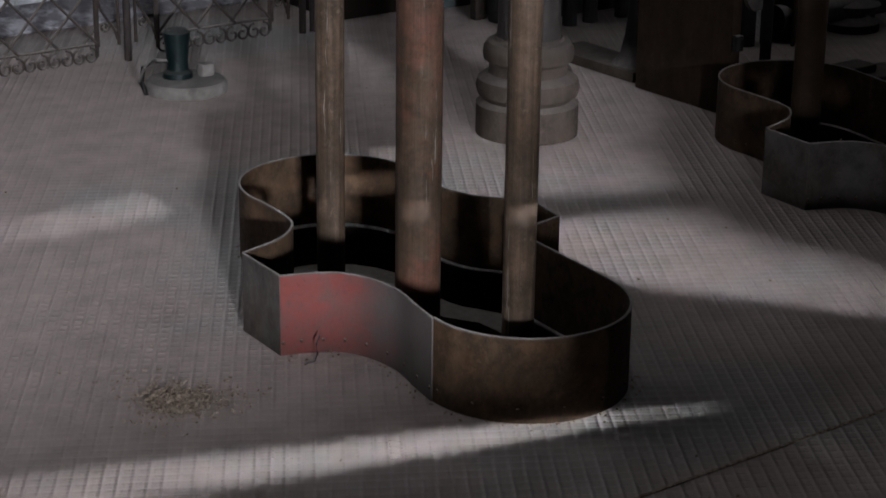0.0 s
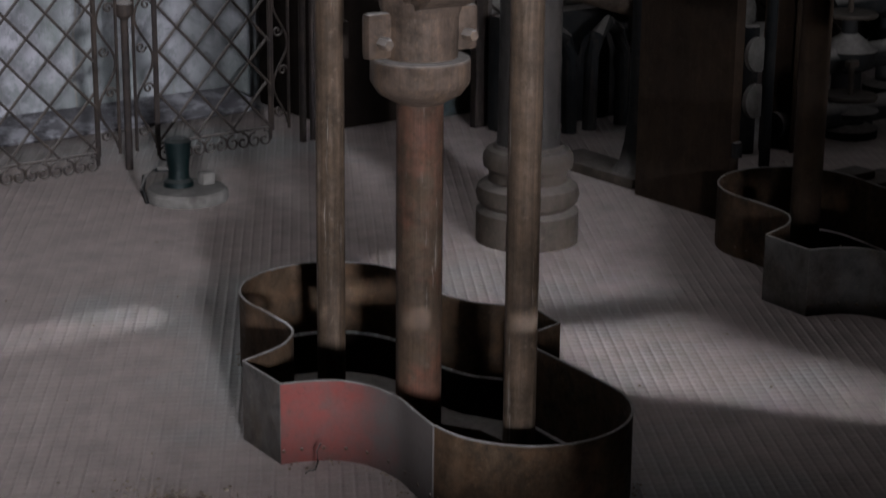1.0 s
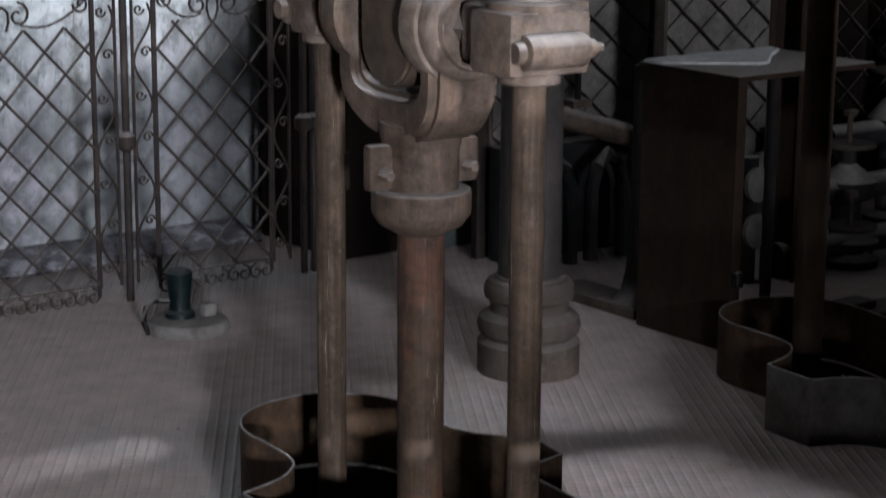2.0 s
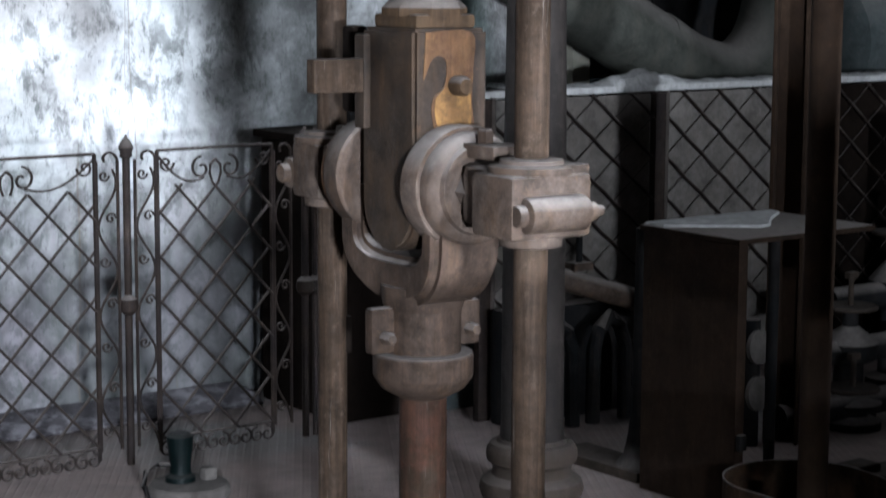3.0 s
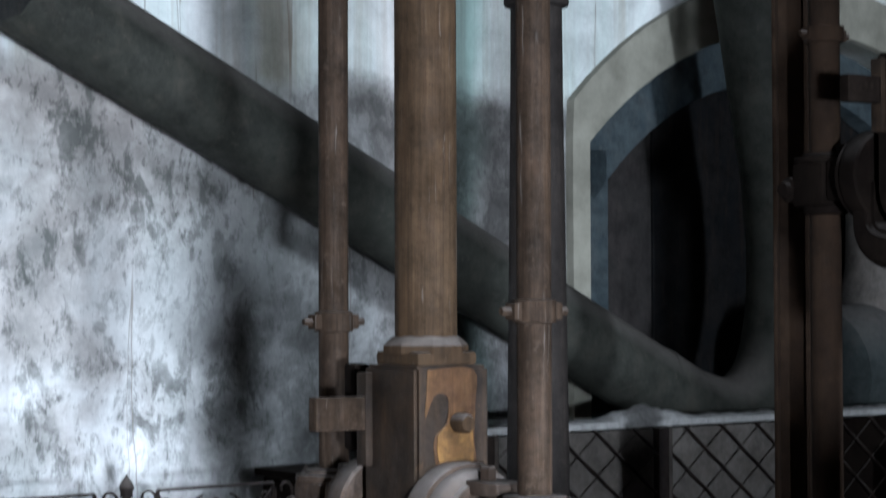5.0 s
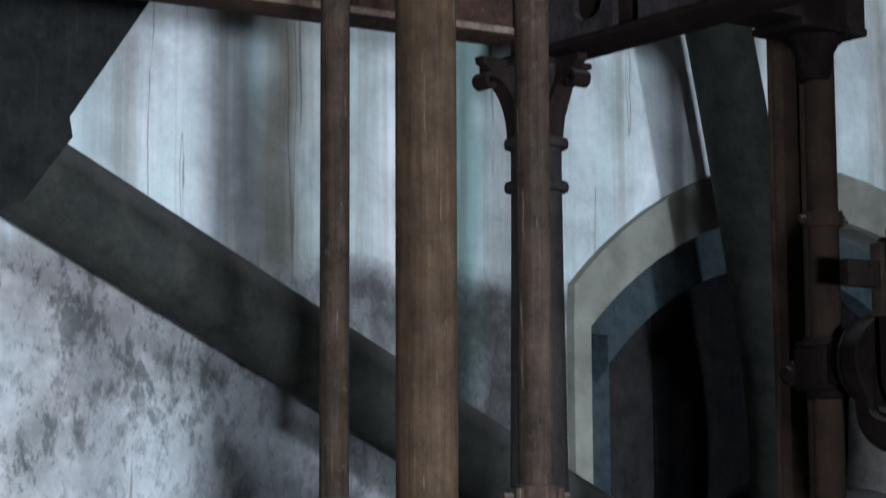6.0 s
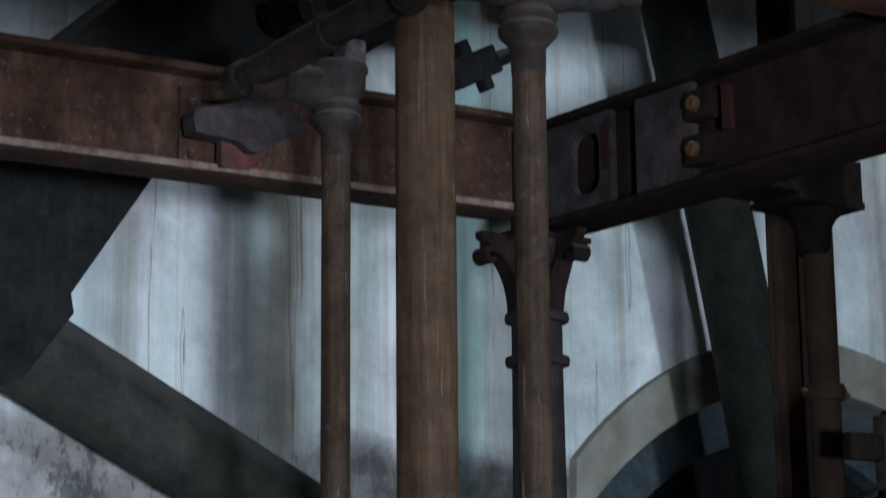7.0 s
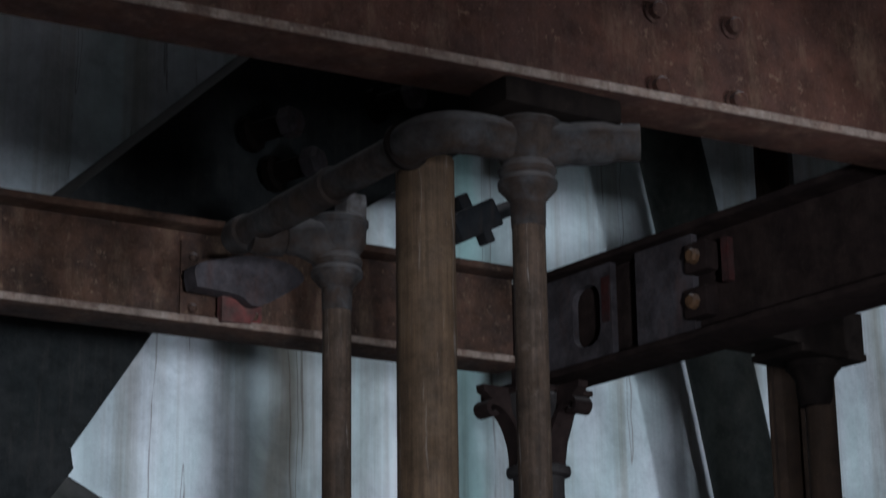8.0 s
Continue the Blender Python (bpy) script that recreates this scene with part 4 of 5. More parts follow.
    # bearings that ride on the guide rods
    for sy in (1, -1):
        y = sy * half
        bm = bmesh.new()
        hx, hy = (0.098, 0.072) if sy < 0 else (0.074, 0.062)
        box(bm, 0, y, 1.234, 2 * hx, 2 * hy, 0.128, 0.016)
        lathe(bm, [(0.046, 1.148), (0.062, 1.152), (0.064, 1.172)], 36, pose(0, y, 0))
        lathe(bm, [(0.086, 1.296), (0.088, 1.300), (0.087, 1.311), (0.066, 1.315), (0.063, 1.323), (0.040, 1.326)], 40, pose(0, y, 0))
        br = raised("bearing", bm, iron, "dusty split bearing block")
        bm = bmesh.new()
        box(bm, -0.004, y - sy * 0.108, 1.242, 0.128, 0.085, 0.122, 0.020)
        part("trunnion", bm, iron, br)
        bm = bmesh.new()
        box(bm, 0.055, y + sy * 0.030, 1.306, 0.070, 0.085, 0.018, 0.004)
        part("cap", bm, iron, br)
        bm = bmesh.new()
        ax = axis_m((-0.075, y + sy * 0.078, 1.222), (1, 0, 0))
        lathe(bm, [(0.020, -0.018), (0.022, -0.014), (0.022, 0.0), (0.034, 0.004), (0.036, 0.010), (0.036, 0.140), (0.033, 0.146), (0.018, 0.150), (0.018, 0.172), (0.010, 0.174), (0.010, 0.192)], 24, ax)
        part("clamp_bolt", bm, iron, br)
    # cross shaft at the top
    if not heads:
        return e
    bm = bmesh.new()
    lathe(bm, [(0.030, -0.545), (0.040, -0.535), (0.045, -0.520), (0.045, -0.470), (0.038, -0.462), (0.036, -0.300), (0.041, -0.296), (0.041, -0.090), (0.044, -0.086), (0.044, -0.060), (0.037, -0.055), (0.037, 0.255)], 28, axis_m((-0.2, 0, 3.078), (0, -1, 0)))
    shaft = part("cross_shaft", bm, M_PEEL, e, "grey worn cross pipe joining the rod heads")
    bm = bmesh.new()
    tube(bm, spline([(-0.2, -0.24, 3.078), (-0.198, -0.300, 3.080), (-0.170, -0.352, 3.080), (-0.115, -0.384, 3.076), (-0.04, -0.394, 3.070), (0.0, -0.394, 3.065)], 5), 0.045, 22)
    part("elbow", bm, M_PEEL, shaft)
    bm = bmesh.new()
    lathe(bm, [(0.036, -0.006), (0.053, -0.006), (0.053, 0.006), (0.036, 0.006)], 28, axis_m((-0.2, -0.242, 3.078), (0, -1, 0)))
    part("gasket", bm, M_SHADE, shaft, "black ring at the joint")
    return e


machine(MACHINE)
# second machine in near-black and cabinet paint: its shade is put into the colour
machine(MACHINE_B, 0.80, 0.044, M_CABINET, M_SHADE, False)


# ---- columns and beams ----
def column(s, n, top):
    c = thing("iron_column", hall(s, n), "round cast-iron column with moulded base and bracket head", "column", "cast columns")
    bm = bmesh.new()
    lathe(bm, [(0.156, 0), (0.156, 0.095), (0.150, 0.10), (0.135, 0.108), (0.138, 0.112), (0.152, 0.125), (0.158, 0.148), (0.152, 0.172), (0.135, 0.185), (0.122, 0.19),
               (0.118, 0.205), (0.122, 0.222), (0.135, 0.232), (0.138, 0.25), (0.136, 0.268), (0.125, 0.285), (0.108, 0.29), (0.102, 0.30)], 48)
    part("base", bm, M_COL, c, "moulded round base under dust")
    bm = bmesh.new()
    lathe(bm, [(0.098, 0.295), (0.094, 0.34), (0.092, 1.2), (0.078, 2.3), (0.076, 2.57), (0.094, 2.575), (0.097, 2.588), (0.094, 2.60), (0.076, 2.605),
               (0.076, 2.70), (0.094, 2.705), (0.097, 2.717), (0.094, 2.73), (0.080, 2.735), (0.088, 2.80), (0.11, 2.88), (0.12, top)], 40)
    part("shaft", bm, M_SHAFT, c)
    for a in (180, 270):
        bm = bmesh.new()
        # leaf that sweeps out from the collar and curls over at its tip
        sweep = [(0.078 + 0.112 * (1 - math.cos(radians(a2))), 2.725 + 0.180 * math.sin(radians(a2))) for a2 in range(0, 91, 9)]
        sweep += [(0.190 + 0.018 * math.sin(radians(k)), 2.887 + 0.018 * math.cos(radians(k))) for k in range(20, 260, 24)]
        prev = None
        for k, (x, z) in enumerate(sweep):
            q = sweep[min(k + 1, len(sweep) - 1)]
            p0 = sweep[max(k - 1, 0)]
            d = Vector((q[0] - p0[0], q[1] - p0[1])).normalized() * 0.008
            row = [bm.verts.new(c2) for c2 in ((x - d.y, -0.032, z + d.x), (x - d.y, 0.032, z + d.x), (x + d.y, 0.032, z - d.x), (x + d.y, -0.032, z - d.x))]
            if prev:
                for w in range(4):
                    bm.faces.new((prev[w], prev[(w + 1) % 4], row[(w + 1) % 4], row[w]))
            else:
                bm.faces.new(row)
            prev = row
        bm.faces.new(prev[::-1])
        # console above with small steps
        prof = [(0.060, 2.74)] + [(0.080 + 0.112 * (1 - math.cos(radians(a2))), 2.737 + 0.180 * math.sin(radians(a2))) for a2 in range(9, 82, 9)] + [(0.192, 2.922), (0.200, 2.932), (0.212, 2.938), (0.215, top - 0.001), (0.06, top - 0.001)]
        t = 0.018
        v = [bm.verts.new((x, y, z)) for y in (-t, t) for x, z in prof]
        n = len(prof)
        bm.faces.new(v[:n]), bm.faces.new(v[n:][::-1])
        for i in range(n):
            j = (i + 1) % n
            bm.faces.new((v[j], v[i], v[n + i], v[n + j]))
        bmesh.ops.recalc_face_normals(bm, faces=bm.faces)
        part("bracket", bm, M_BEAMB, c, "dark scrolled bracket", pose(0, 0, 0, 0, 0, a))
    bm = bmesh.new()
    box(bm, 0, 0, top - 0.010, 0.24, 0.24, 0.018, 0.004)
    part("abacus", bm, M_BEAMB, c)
    return c


column(3.70, 4.48, 2.958)


def i_beam(name, m, length, height, width, label, flange=0.022, web=0.016, mat=M_BEAM, edge=M_BEAM):
    """A rolled beam along x from 0, its foot at z 0, its axis on y 0."""
    b = thing(name, m, label, "beam", "floor beams")
    bm = bmesh.new()
    box(bm, length / 2, 0, height / 2, length, web, height - 2 * flange)
    part("web", bm, mat, b)
    for z in (flange / 2, height - flange / 2):
        bm = bmesh.new()
        box(bm, length / 2, 0, z, length, width, flange, 0.004)
        fl = part("flange", bm, mat, b)
        # lower strip takes the edge colour, a painted highlight where that is pale
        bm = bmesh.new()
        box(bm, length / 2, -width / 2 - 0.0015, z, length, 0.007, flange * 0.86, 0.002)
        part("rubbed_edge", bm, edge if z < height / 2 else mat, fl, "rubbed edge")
    return b


A_TURN, C_TURN = -6.0, -8.9
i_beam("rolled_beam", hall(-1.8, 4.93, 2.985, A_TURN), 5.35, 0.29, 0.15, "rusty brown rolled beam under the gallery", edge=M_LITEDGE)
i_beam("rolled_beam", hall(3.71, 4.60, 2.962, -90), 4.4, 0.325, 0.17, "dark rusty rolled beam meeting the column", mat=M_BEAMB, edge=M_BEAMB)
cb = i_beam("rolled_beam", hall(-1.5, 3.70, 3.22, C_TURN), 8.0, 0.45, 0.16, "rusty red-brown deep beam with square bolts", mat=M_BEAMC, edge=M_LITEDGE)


# ---- pipes ----
AXIS_A, AXIS_B = Vector((2.564, 6.17, 2.911)), Vector((5.874, 6.17, 1.279))


def pipe_run(name_label, pts, r, rings=()):
    p = thing("steam_pipe", HALL @ Matrix.Translation(pts[0]), name_label, "pipe", "large pipes")
    base = Vector(pts[0])
    bm = bmesh.new()
    tube(bm, [Vector(q) - base for q in spline([tuple(q) for q in pts], 6)], r, 36)
    part("barrel", bm, M_PIPE, p)
    for k, t in rings:
        a, b = Vector(pts[k]), Vector(pts[k + 1])
        q, d = a.lerp(b, t) - base, b - a
        bm = bmesh.new()
        lathe(bm, [(r * 1.0, -0.03), (r * 1.35, -0.03), (r * 1.35, 0.03), (r * 1.0, 0.03)], 36, axis_m(q, d))
        part("flange", bm, M_PIPE, p)
    return p


pipe_run("large grey-green sloping pipe under dust", [AXIS_A, AXIS_A.lerp(AXIS_B, 0.5), AXIS_A.lerp(AXIS_B, 0.97)], 0.163)
leaning = pipe_run("large dark green leaning pipe beside the arch", [(5.76, 6.19, 5.347), (6.178, 6.19, 3.71), (6.43, 6.19, 2.55), (6.50, 6.18, 2.12)], 0.149)
# bend in which the sloping pipe sweeps up into the leaning one
bm = bmesh.new()
tube(bm, [Vector(q) - Vector((5.76, 6.19, 5.347)) for q in spline([(5.72, 6.17, 1.372), (5.95, 6.17, 1.262), (6.20, 6.17, 1.225), (6.40, 6.17, 1.36), (6.50, 6.18, 1.62), (6.52, 6.18, 1.92), (6.49, 6.18, 2.22)], 6)], 0.156, 32)
part("bend", bm, M_PIPE, leaning)


# drum lying behind the fence, with a flared pale neck
drum = thing("steam_drum", hall(6.78, 6.26, 1.36), "grey-blue steam drum under dust with a pale neck", "drum")
bm = bmesh.new()
lathe(bm, [(0.10, 0.0), (0.24, 0.02), (0.31, 0.07), (0.335, 0.16), (0.335, 2.4)], 40, axis_m((0, 0, 0), (1, 0, 0)))
part("shell", bm, M_PLINTH, drum)
# pale neck added to stand in for the bright backdrop beside the post
bm = bmesh.new()
lathe(bm, [(0.34, 0.22), (0.30, 0.30), (0.27, 0.38), (0.25, 0.50), (0.24, 0.90)], 36, pose(0.62, 0, 0))
part("neck", bm, M_BACKING, drum, "pale flared neck")
bm = bmesh.new()
box(bm, 0.5, 0, -0.68, 0.30, 0.40, 0.80, 0.02)
part("cradle", bm, M_DARK, drum)


def plate_polygon(pts, n0, n1):
    bm = bmesh.new()
    a = [bm.verts.new((s, n0, z)) for s, z in pts]
    b = [bm.verts.new((s, n1, z)) for s, z in pts]
    bm.faces.new(a), bm.faces.new(b[::-1])
    for i in range(len(pts)):
        j = (i + 1) % len(pts)
        bm.faces.new((a[j], a[i], b[i], b[j]))
    bmesh.ops.recalc_face_normals(bm, faces=bm.faces)
    return bm


duct = thing("iron_duct", HALL, "broad dark iron duct rising behind the beams", "duct")
part("casing", plate_polygon([(1.5, 2.544), (2.852, 3.814), (4.969, 5.806), (5.906, 5.216), (4.548, 4.302), (3.218, 3.391), (2.923, 2.95), (2.936, 2.884), (2.766, 2.656), (2.344, 2.45), (1.5, 2.169)], 6.0, 6.55), M_DUCT, duct)
for s, z in ((3.596, 4.204), (3.697, 4.067), (4.161, 4.437)):
    bm = bmesh.new()
    ax = axis_m((s, 6.0, z), (0.45, -1, 0.1))
    lathe(bm, [(0.070, 0.0), (0.070, 0.03), (0.042, 0.035), (0.042, 0.16)], 10, ax, smooth=False)
    bolt = part("bolt", bm, M_SHADE, duct, "black bolt")
    bm = bmesh.new()
    lathe(bm, [(0.060, 0.16), (0.060, 0.21), (0.045, 0.225)], 6, ax, smooth=False)
    part("nut", bm, M_PEELDARK, bolt, "grey square nut")


# ---- details on the beams ----
def square_bolt(parent, m, x, y, z, d, r=0.022):
    bm = bmesh.new()
    lathe(bm, [(r * 1.25, 0), (r * 1.25, 0.006), (r * 0.9, 0.008), (r * 0.9, 0.026), (r * 0.7, 0.03)], 10, axis_m((x, y, z), d), smooth=False)
    return part("bolt", bm, M_BEAMC, parent)


for x in (4.41, 4.62):
    for z in (0.062, 0.243):
        square_bolt(cb, None, x, -0.009, z, (0, -1, 0))
# cast corner where two beams meet over the column
joint = thing("beam_joint", hall(3.650, 0, 0), "cast iron joint with open pockets over the column", "joint")


def face_plate(outer, hole=()):
    """A plate in the plane across the hall, corners (n, z), with an optional round-cornered hole."""
    bm = bmesh.new()
    loops = [[bm.verts.new((0, n, z)) for n, z in pts] for pts in (outer, hole) if pts]
    edges = [bm.edges.new((p, q)) for lp in loops for p, q in zip(lp, lp[1:] + lp[:1])]
    bmesh.ops.triangle_fill(bm, edges=edges, use_beauty=True)
    r = bmesh.ops.extrude_face_region(bm, geom=list(bm.faces))
    bmesh.ops.translate(bm, vec=(0.022, 0, 0), verts=[v for v in r["geom"] if isinstance(v, bmesh.types.BMVert)])
    bmesh.ops.recalc_face_normals(bm, faces=bm.faces)
    return bm


def round_box(n0, n1, z0, z1, r, k=5):
    pts = []
    for cn, cz, a0 in ((n1 - r, z1 - r, 0), (n0 + r, z1 - r, 90), (n0 + r, z0 + r, 180), (n1 - r, z0 + r, 270)):
        pts += [(cn + r * math.cos(radians(a0 + 90 * i / k)), cz + r * math.sin(radians(a0 + 90 * i / k))) for i in range(k + 1)]
    return pts


part("pocket_plate", face_plate([(4.40, 2.986), (4.40, 3.262), (4.075, 3.262), (4.075, 2.986)], round_box(4.125, 4.245, 3.035, 3.215, 0.045)), M_PEELDARK, joint, "cast plate with a rounded pocket")
part("end_plate", face_plate([(3.97, 2.986), (3.97, 3.262), (3.74, 3.262), (3.74, 2.986)]), M_PEELDARK, joint, "grey worn plate")
part("red_rib", face_plate([(4.112, 3.09), (4.112, 3.222), (4.078, 3.222), (4.082, 3.09)]), M_DIMRED, joint, "rib painted with red lead", pose(-0.004, 0, 0))
part("red_rib", face_plate([(3.625, 3.10), (3.625, 3.22), (3.600, 3.22), (3.600, 3.10)]), M_DIMRED, joint, "rib painted with red lead", pose(-0.004, 0, 0))
for n, z in ((3.705, 3.185), (3.712, 3.060)):
    bm = bmesh.new()
    box(bm, 0.0, n, z, 0.05, 0.090, 0.085, 0.012)
    lug = part("lug", bm, M_BEAMB, joint)
    bm = bmesh.new()
    lathe(bm, [(0.022, 0), (0.022, 0.014), (0.016, 0.022)], 8, axis_m((-0.024, n, z), (-1, 0, 0)), smooth=False)
    part("bolt", bm, M_RUSTFACE, lug, "ochre painted bolt")
splice = thing("splice_plate", hall(2.46, 4.400, 2.99, A_TURN), "rusty splice plate with a patch of red lead", "plate")
bm = bmesh.new()
box(bm, 0.14, 0.065, 0.12, 0.27, 0.008, 0.23, 0.002)
part("plate", bm, M_BEAM, splice)
bm = bmesh.new()
box(bm, 0.20, 0.060, 0.065, 0.085, 0.004, 0.07, 0.001)
part("red_lead", bm, M_REDLEAD, splice, "patch of red lead paint")
for x, z in ((0.04, 0.05), (0.04, 0.19), (0.13, 0.05), (0.22, 0.05), (0.22, 0.19)):
    bm = bmesh.new()
    lathe(bm, [(0.014, 0), (0.012, 0.008), (0.005, 0.012)], 10, axis_m((x, 0.061, z), (0, -1, 0)))
    part("rivet", bm, M_BEAM, splice)
# dark bracket seen between the rods
bm = bmesh.new()
box(bm, 0, 0, 0, 0.20, 0.06, 0.10, 0.01)
box(bm, -0.02, 0, 0.07, 0.05, 0.05, 0.06, 0.008)
box(bm, 0.02, 0, -0.065, 0.04, 0.05, 0.05, 0.008)
tagged(part("pipe_bracket", bm, M_DARK, m=hall(3.915, 5.05, 3.68) @ pose(0, 0, 0, 0, -28, 0)), "small black iron bracket above the beam", "bracket")
bm = bmesh.new()
rodm(bm, (0, 0, 0), (0.9, 0.9, 0.45), 0.03)
tagged(part("bracket_arm", bm, M_DARK, m=hall(3.96, 5.07, 3.70)), "thin black iron arm behind the bracket", "arm")

# ---- dark post near the second machine ----
stanchion = thing("iron_post", hall(5.19, 4.86, 0, 34), "tall dark brown iron post of H section", "post")
for y in (-0.056, 0.056):
    bm = bmesh.new()
    box(bm, 0, y, 2.9, 0.120, 0.014, 5.8, 0.003)
    part("flange", bm, M_CABINET, stanchion)
bm = bmesh.new()
box(bm, 0, 0, 2.9, 0.012, 0.097, 5.8)
part("web", bm, M_CABINET, stanchion)


# ---- ornamental fence ----
def scroll(cx, cz, r, turns, start, sign, steps=22):
    """A spiral in the plane of the fence."""
    return [(cx + r * (1 - 0.8 * i / steps) * math.cos(start + sign * turns * 2 * math.pi * i / steps), 0.0,
             cz + r * (1 - 0.8 * i / steps) * math.sin(start + sign * turns * 2 * math.pi * i / steps)) for i in range(steps + 1)]


def bar(name, pts, r, parent, seg=6):
    bm = bmesh.new()
    tube(bm, pts, r, seg)
    return part(name, bm, M_FENCE, parent)


def lattice_panel(f, x0, x1, z0, z1, px, pz, r=0.0052):
    """Crossed flat bars cut to the panel, each a part."""
    slope = pz / px
    for sign, y in ((1, 0.004), (-1, -0.004)):
        k = math.floor((x0 - (z1 - z0) / slope - x0) / px) - 1
        while True:
            xs = x0 + k * px if sign > 0 else x1 - k * px
            k += 1
            pts = []
            a = (xs, z0)
            b = (xs + sign * (z1 - z0) / slope, z1)
            lo, hi = 0.0, 1.0
            dx = b[0] - a[0]
            ta, tb = sorted(((x0 - a[0]) / dx, (x1 - a[0]) / dx))
            lo, hi = max(lo, ta), min(hi, tb)
            if hi - lo > 0.03:
                bar("lattice_bar", [(a[0] + dx * t, y, z0 + (z1 - z0) * t) for t in (lo, hi)], r, f)
            if (sign > 0 and xs > x1) or (sign < 0 and xs < x0):
                break


def ornate_panel(f, x0, x1):
    """Frame bars, lattice, a scrolled crest above and curls at the foot."""
    z0, z1, zc = 0.075, 0.955, 1.075
    for x in (x0, x1):
        bar("upright", [(x, 0, 0.03), (x, 0, zc)], 0.008, f)
    for z in (z0, zc):
        bar("rail", [(x0, 0, z), (x1, 0, z)], 0.006, f)
    lattice_panel(f, x0, x1, z0, z1, 0.145, 0.155)
    mid = (x0 + x1) / 2
    for s in (-1, 1):
        w = (x1 - x0) / 2
        bar("crest_scroll", [(mid + s * 0.012, 0, 0.955), (mid + s * 0.022, 0, 0.985), (mid + s * 0.020, 0, 1.015), (mid, 0, 1.035)], 0.005, f)
        bar("crest_scroll", scroll(mid + s * 0.055, 1.005, 0.042, 1.1, math.pi / 2 if s > 0 else math.pi / 2, -s), 0.0048, f)
        bar("crest_scroll", [(mid + s * t, 0, 1.00 - 0.05 * math.sin(math.pi * min(1, t / w)) + 0.06 * (t / w) ** 2) for t in [w * i / 10 for i in range(2, 11)]], 0.0045, f)
        bar("crest_scroll", scroll(mid + s * (w - 0.035), 1.03, 0.03, 1.2, 0 if s < 0 else math.pi, s), 0.0045, f)
    n = max(2, round((x1 - x0) / 0.09))
    for i in range(n):
        cx = x0 + (i + 0.5) * (x1 - x0) / n
        for s in (-1, 1):
            bar("foot_curl", scroll(cx + s * 0.020, 0.034, 0.030, 1.15, math.pi / 2, -s), 0.0045, f)


def narrow_panel(f, x0, x1):
    """A slim upright panel with a snaking bar and small curls."""
    for x in (x0, x1):
        bar("upright", [(x, 0, 0.06), (x, 0, 1.05 if x > (x0 + x1) / 2 else 1.05)], 0.0065, f)
    mid, w = (x0 + x1) / 2, (x1 - x0) / 2
    bar("snake_bar", [(mid + w * 0.85 * math.sin(z * 2 * math.pi / 0.30), 0, z) for z in [0.08 + 0.94 * i / 60 for i in range(61)]], 0.0045, f)
    for i in range(7):
        z = 0.13 + i * 0.145
        bar("small_curl", scroll(mid + (0.3 * w if i % 2 else -0.3 * w), z, 0.020, 1.2, 0, 1 if i % 2 else -1), 0.004, f)
    bar("small_curl", scroll(mid, 1.05, w, 0.55, 0, 1), 0.005, f)


fence = thing("ornamental_fence", hall(0, 5.93), "rusty wrought-iron fence with lattice panels and scrolls", "fence")
ornate_panel(fence, 1.62, 2.27)
narrow_panel(fence, 2.28, 2.36)
ornate_panel(fence, 2.37, 3.00)
narrow_panel(fence, 3.006, 3.085)
narrow_panel(fence, 3.150, 3.228)
ornate_panel(fence, 3.235, 3.69)
narrow_panel(fence, 3.70, 3.77)
for x in (3.118, 3.83, 3.875):
    bm = bmesh.new()
    lathe(bm, [(0.013, 0.0), (0.013, 0.52), (0.030, 0.535), (0.034, 0.555), (0.030, 0.575), (0.013, 0.59), (0.013, 1.055), (0.022, 1.06), (0.020, 1.075), (0.026, 1.09), (0.018, 1.11), (0.006, 1.125), (0.002, 1.135)], 14, pose(x, 0, 0))
    part("post", bm, M_FENCE, fence, "round post with finial and middle knob")

# ---- broken green stand on its disc ----
stand = thing("pipe_stand", hall(3.084, 5.472), "broken green enamelled stand on a round concrete foot", "stand")
bm = bmesh.new()
lathe(bm, [(0.130, 0), (0.134, 0.010), (0.132, 0.030), (0.124, 0.040), (0.06, 0.046)], 40)
part("foot", bm, M_CONCRETE, stand, "chipped round concrete foot")
bm = bmesh.new()
lathe(bm, [(0.050, 0.046), (0.048, 0.062), (0.036, 0.072), (0.034, 0.10), (0.042, 0.17), (0.044, 0.195), (0.036, 0.20), (0.030, 0.205)], 28, pose(-0.02, 0.02, 0))
part("post", bm, M_GREEN, stand, "glossy dark green post")
bm = bmesh.new()
box(bm, 0.055, -0.03, 0.07, 0.05, 0.045, 0.045, 0.014)
part("lump", bm, M_CONCRETE, stand, "grey broken lump")
bm = bmesh.new()
tube(bm, [(-0.13, 0.03, 0.0), (-0.155, 0.02, 0.05), (-0.14, 0.03, 0.09), (-0.09, 0.04, 0.105), (-0.05, 0.03, 0.10)], 0.009)
part("strap", bm, M_DARK, stand, "bent dark strap")

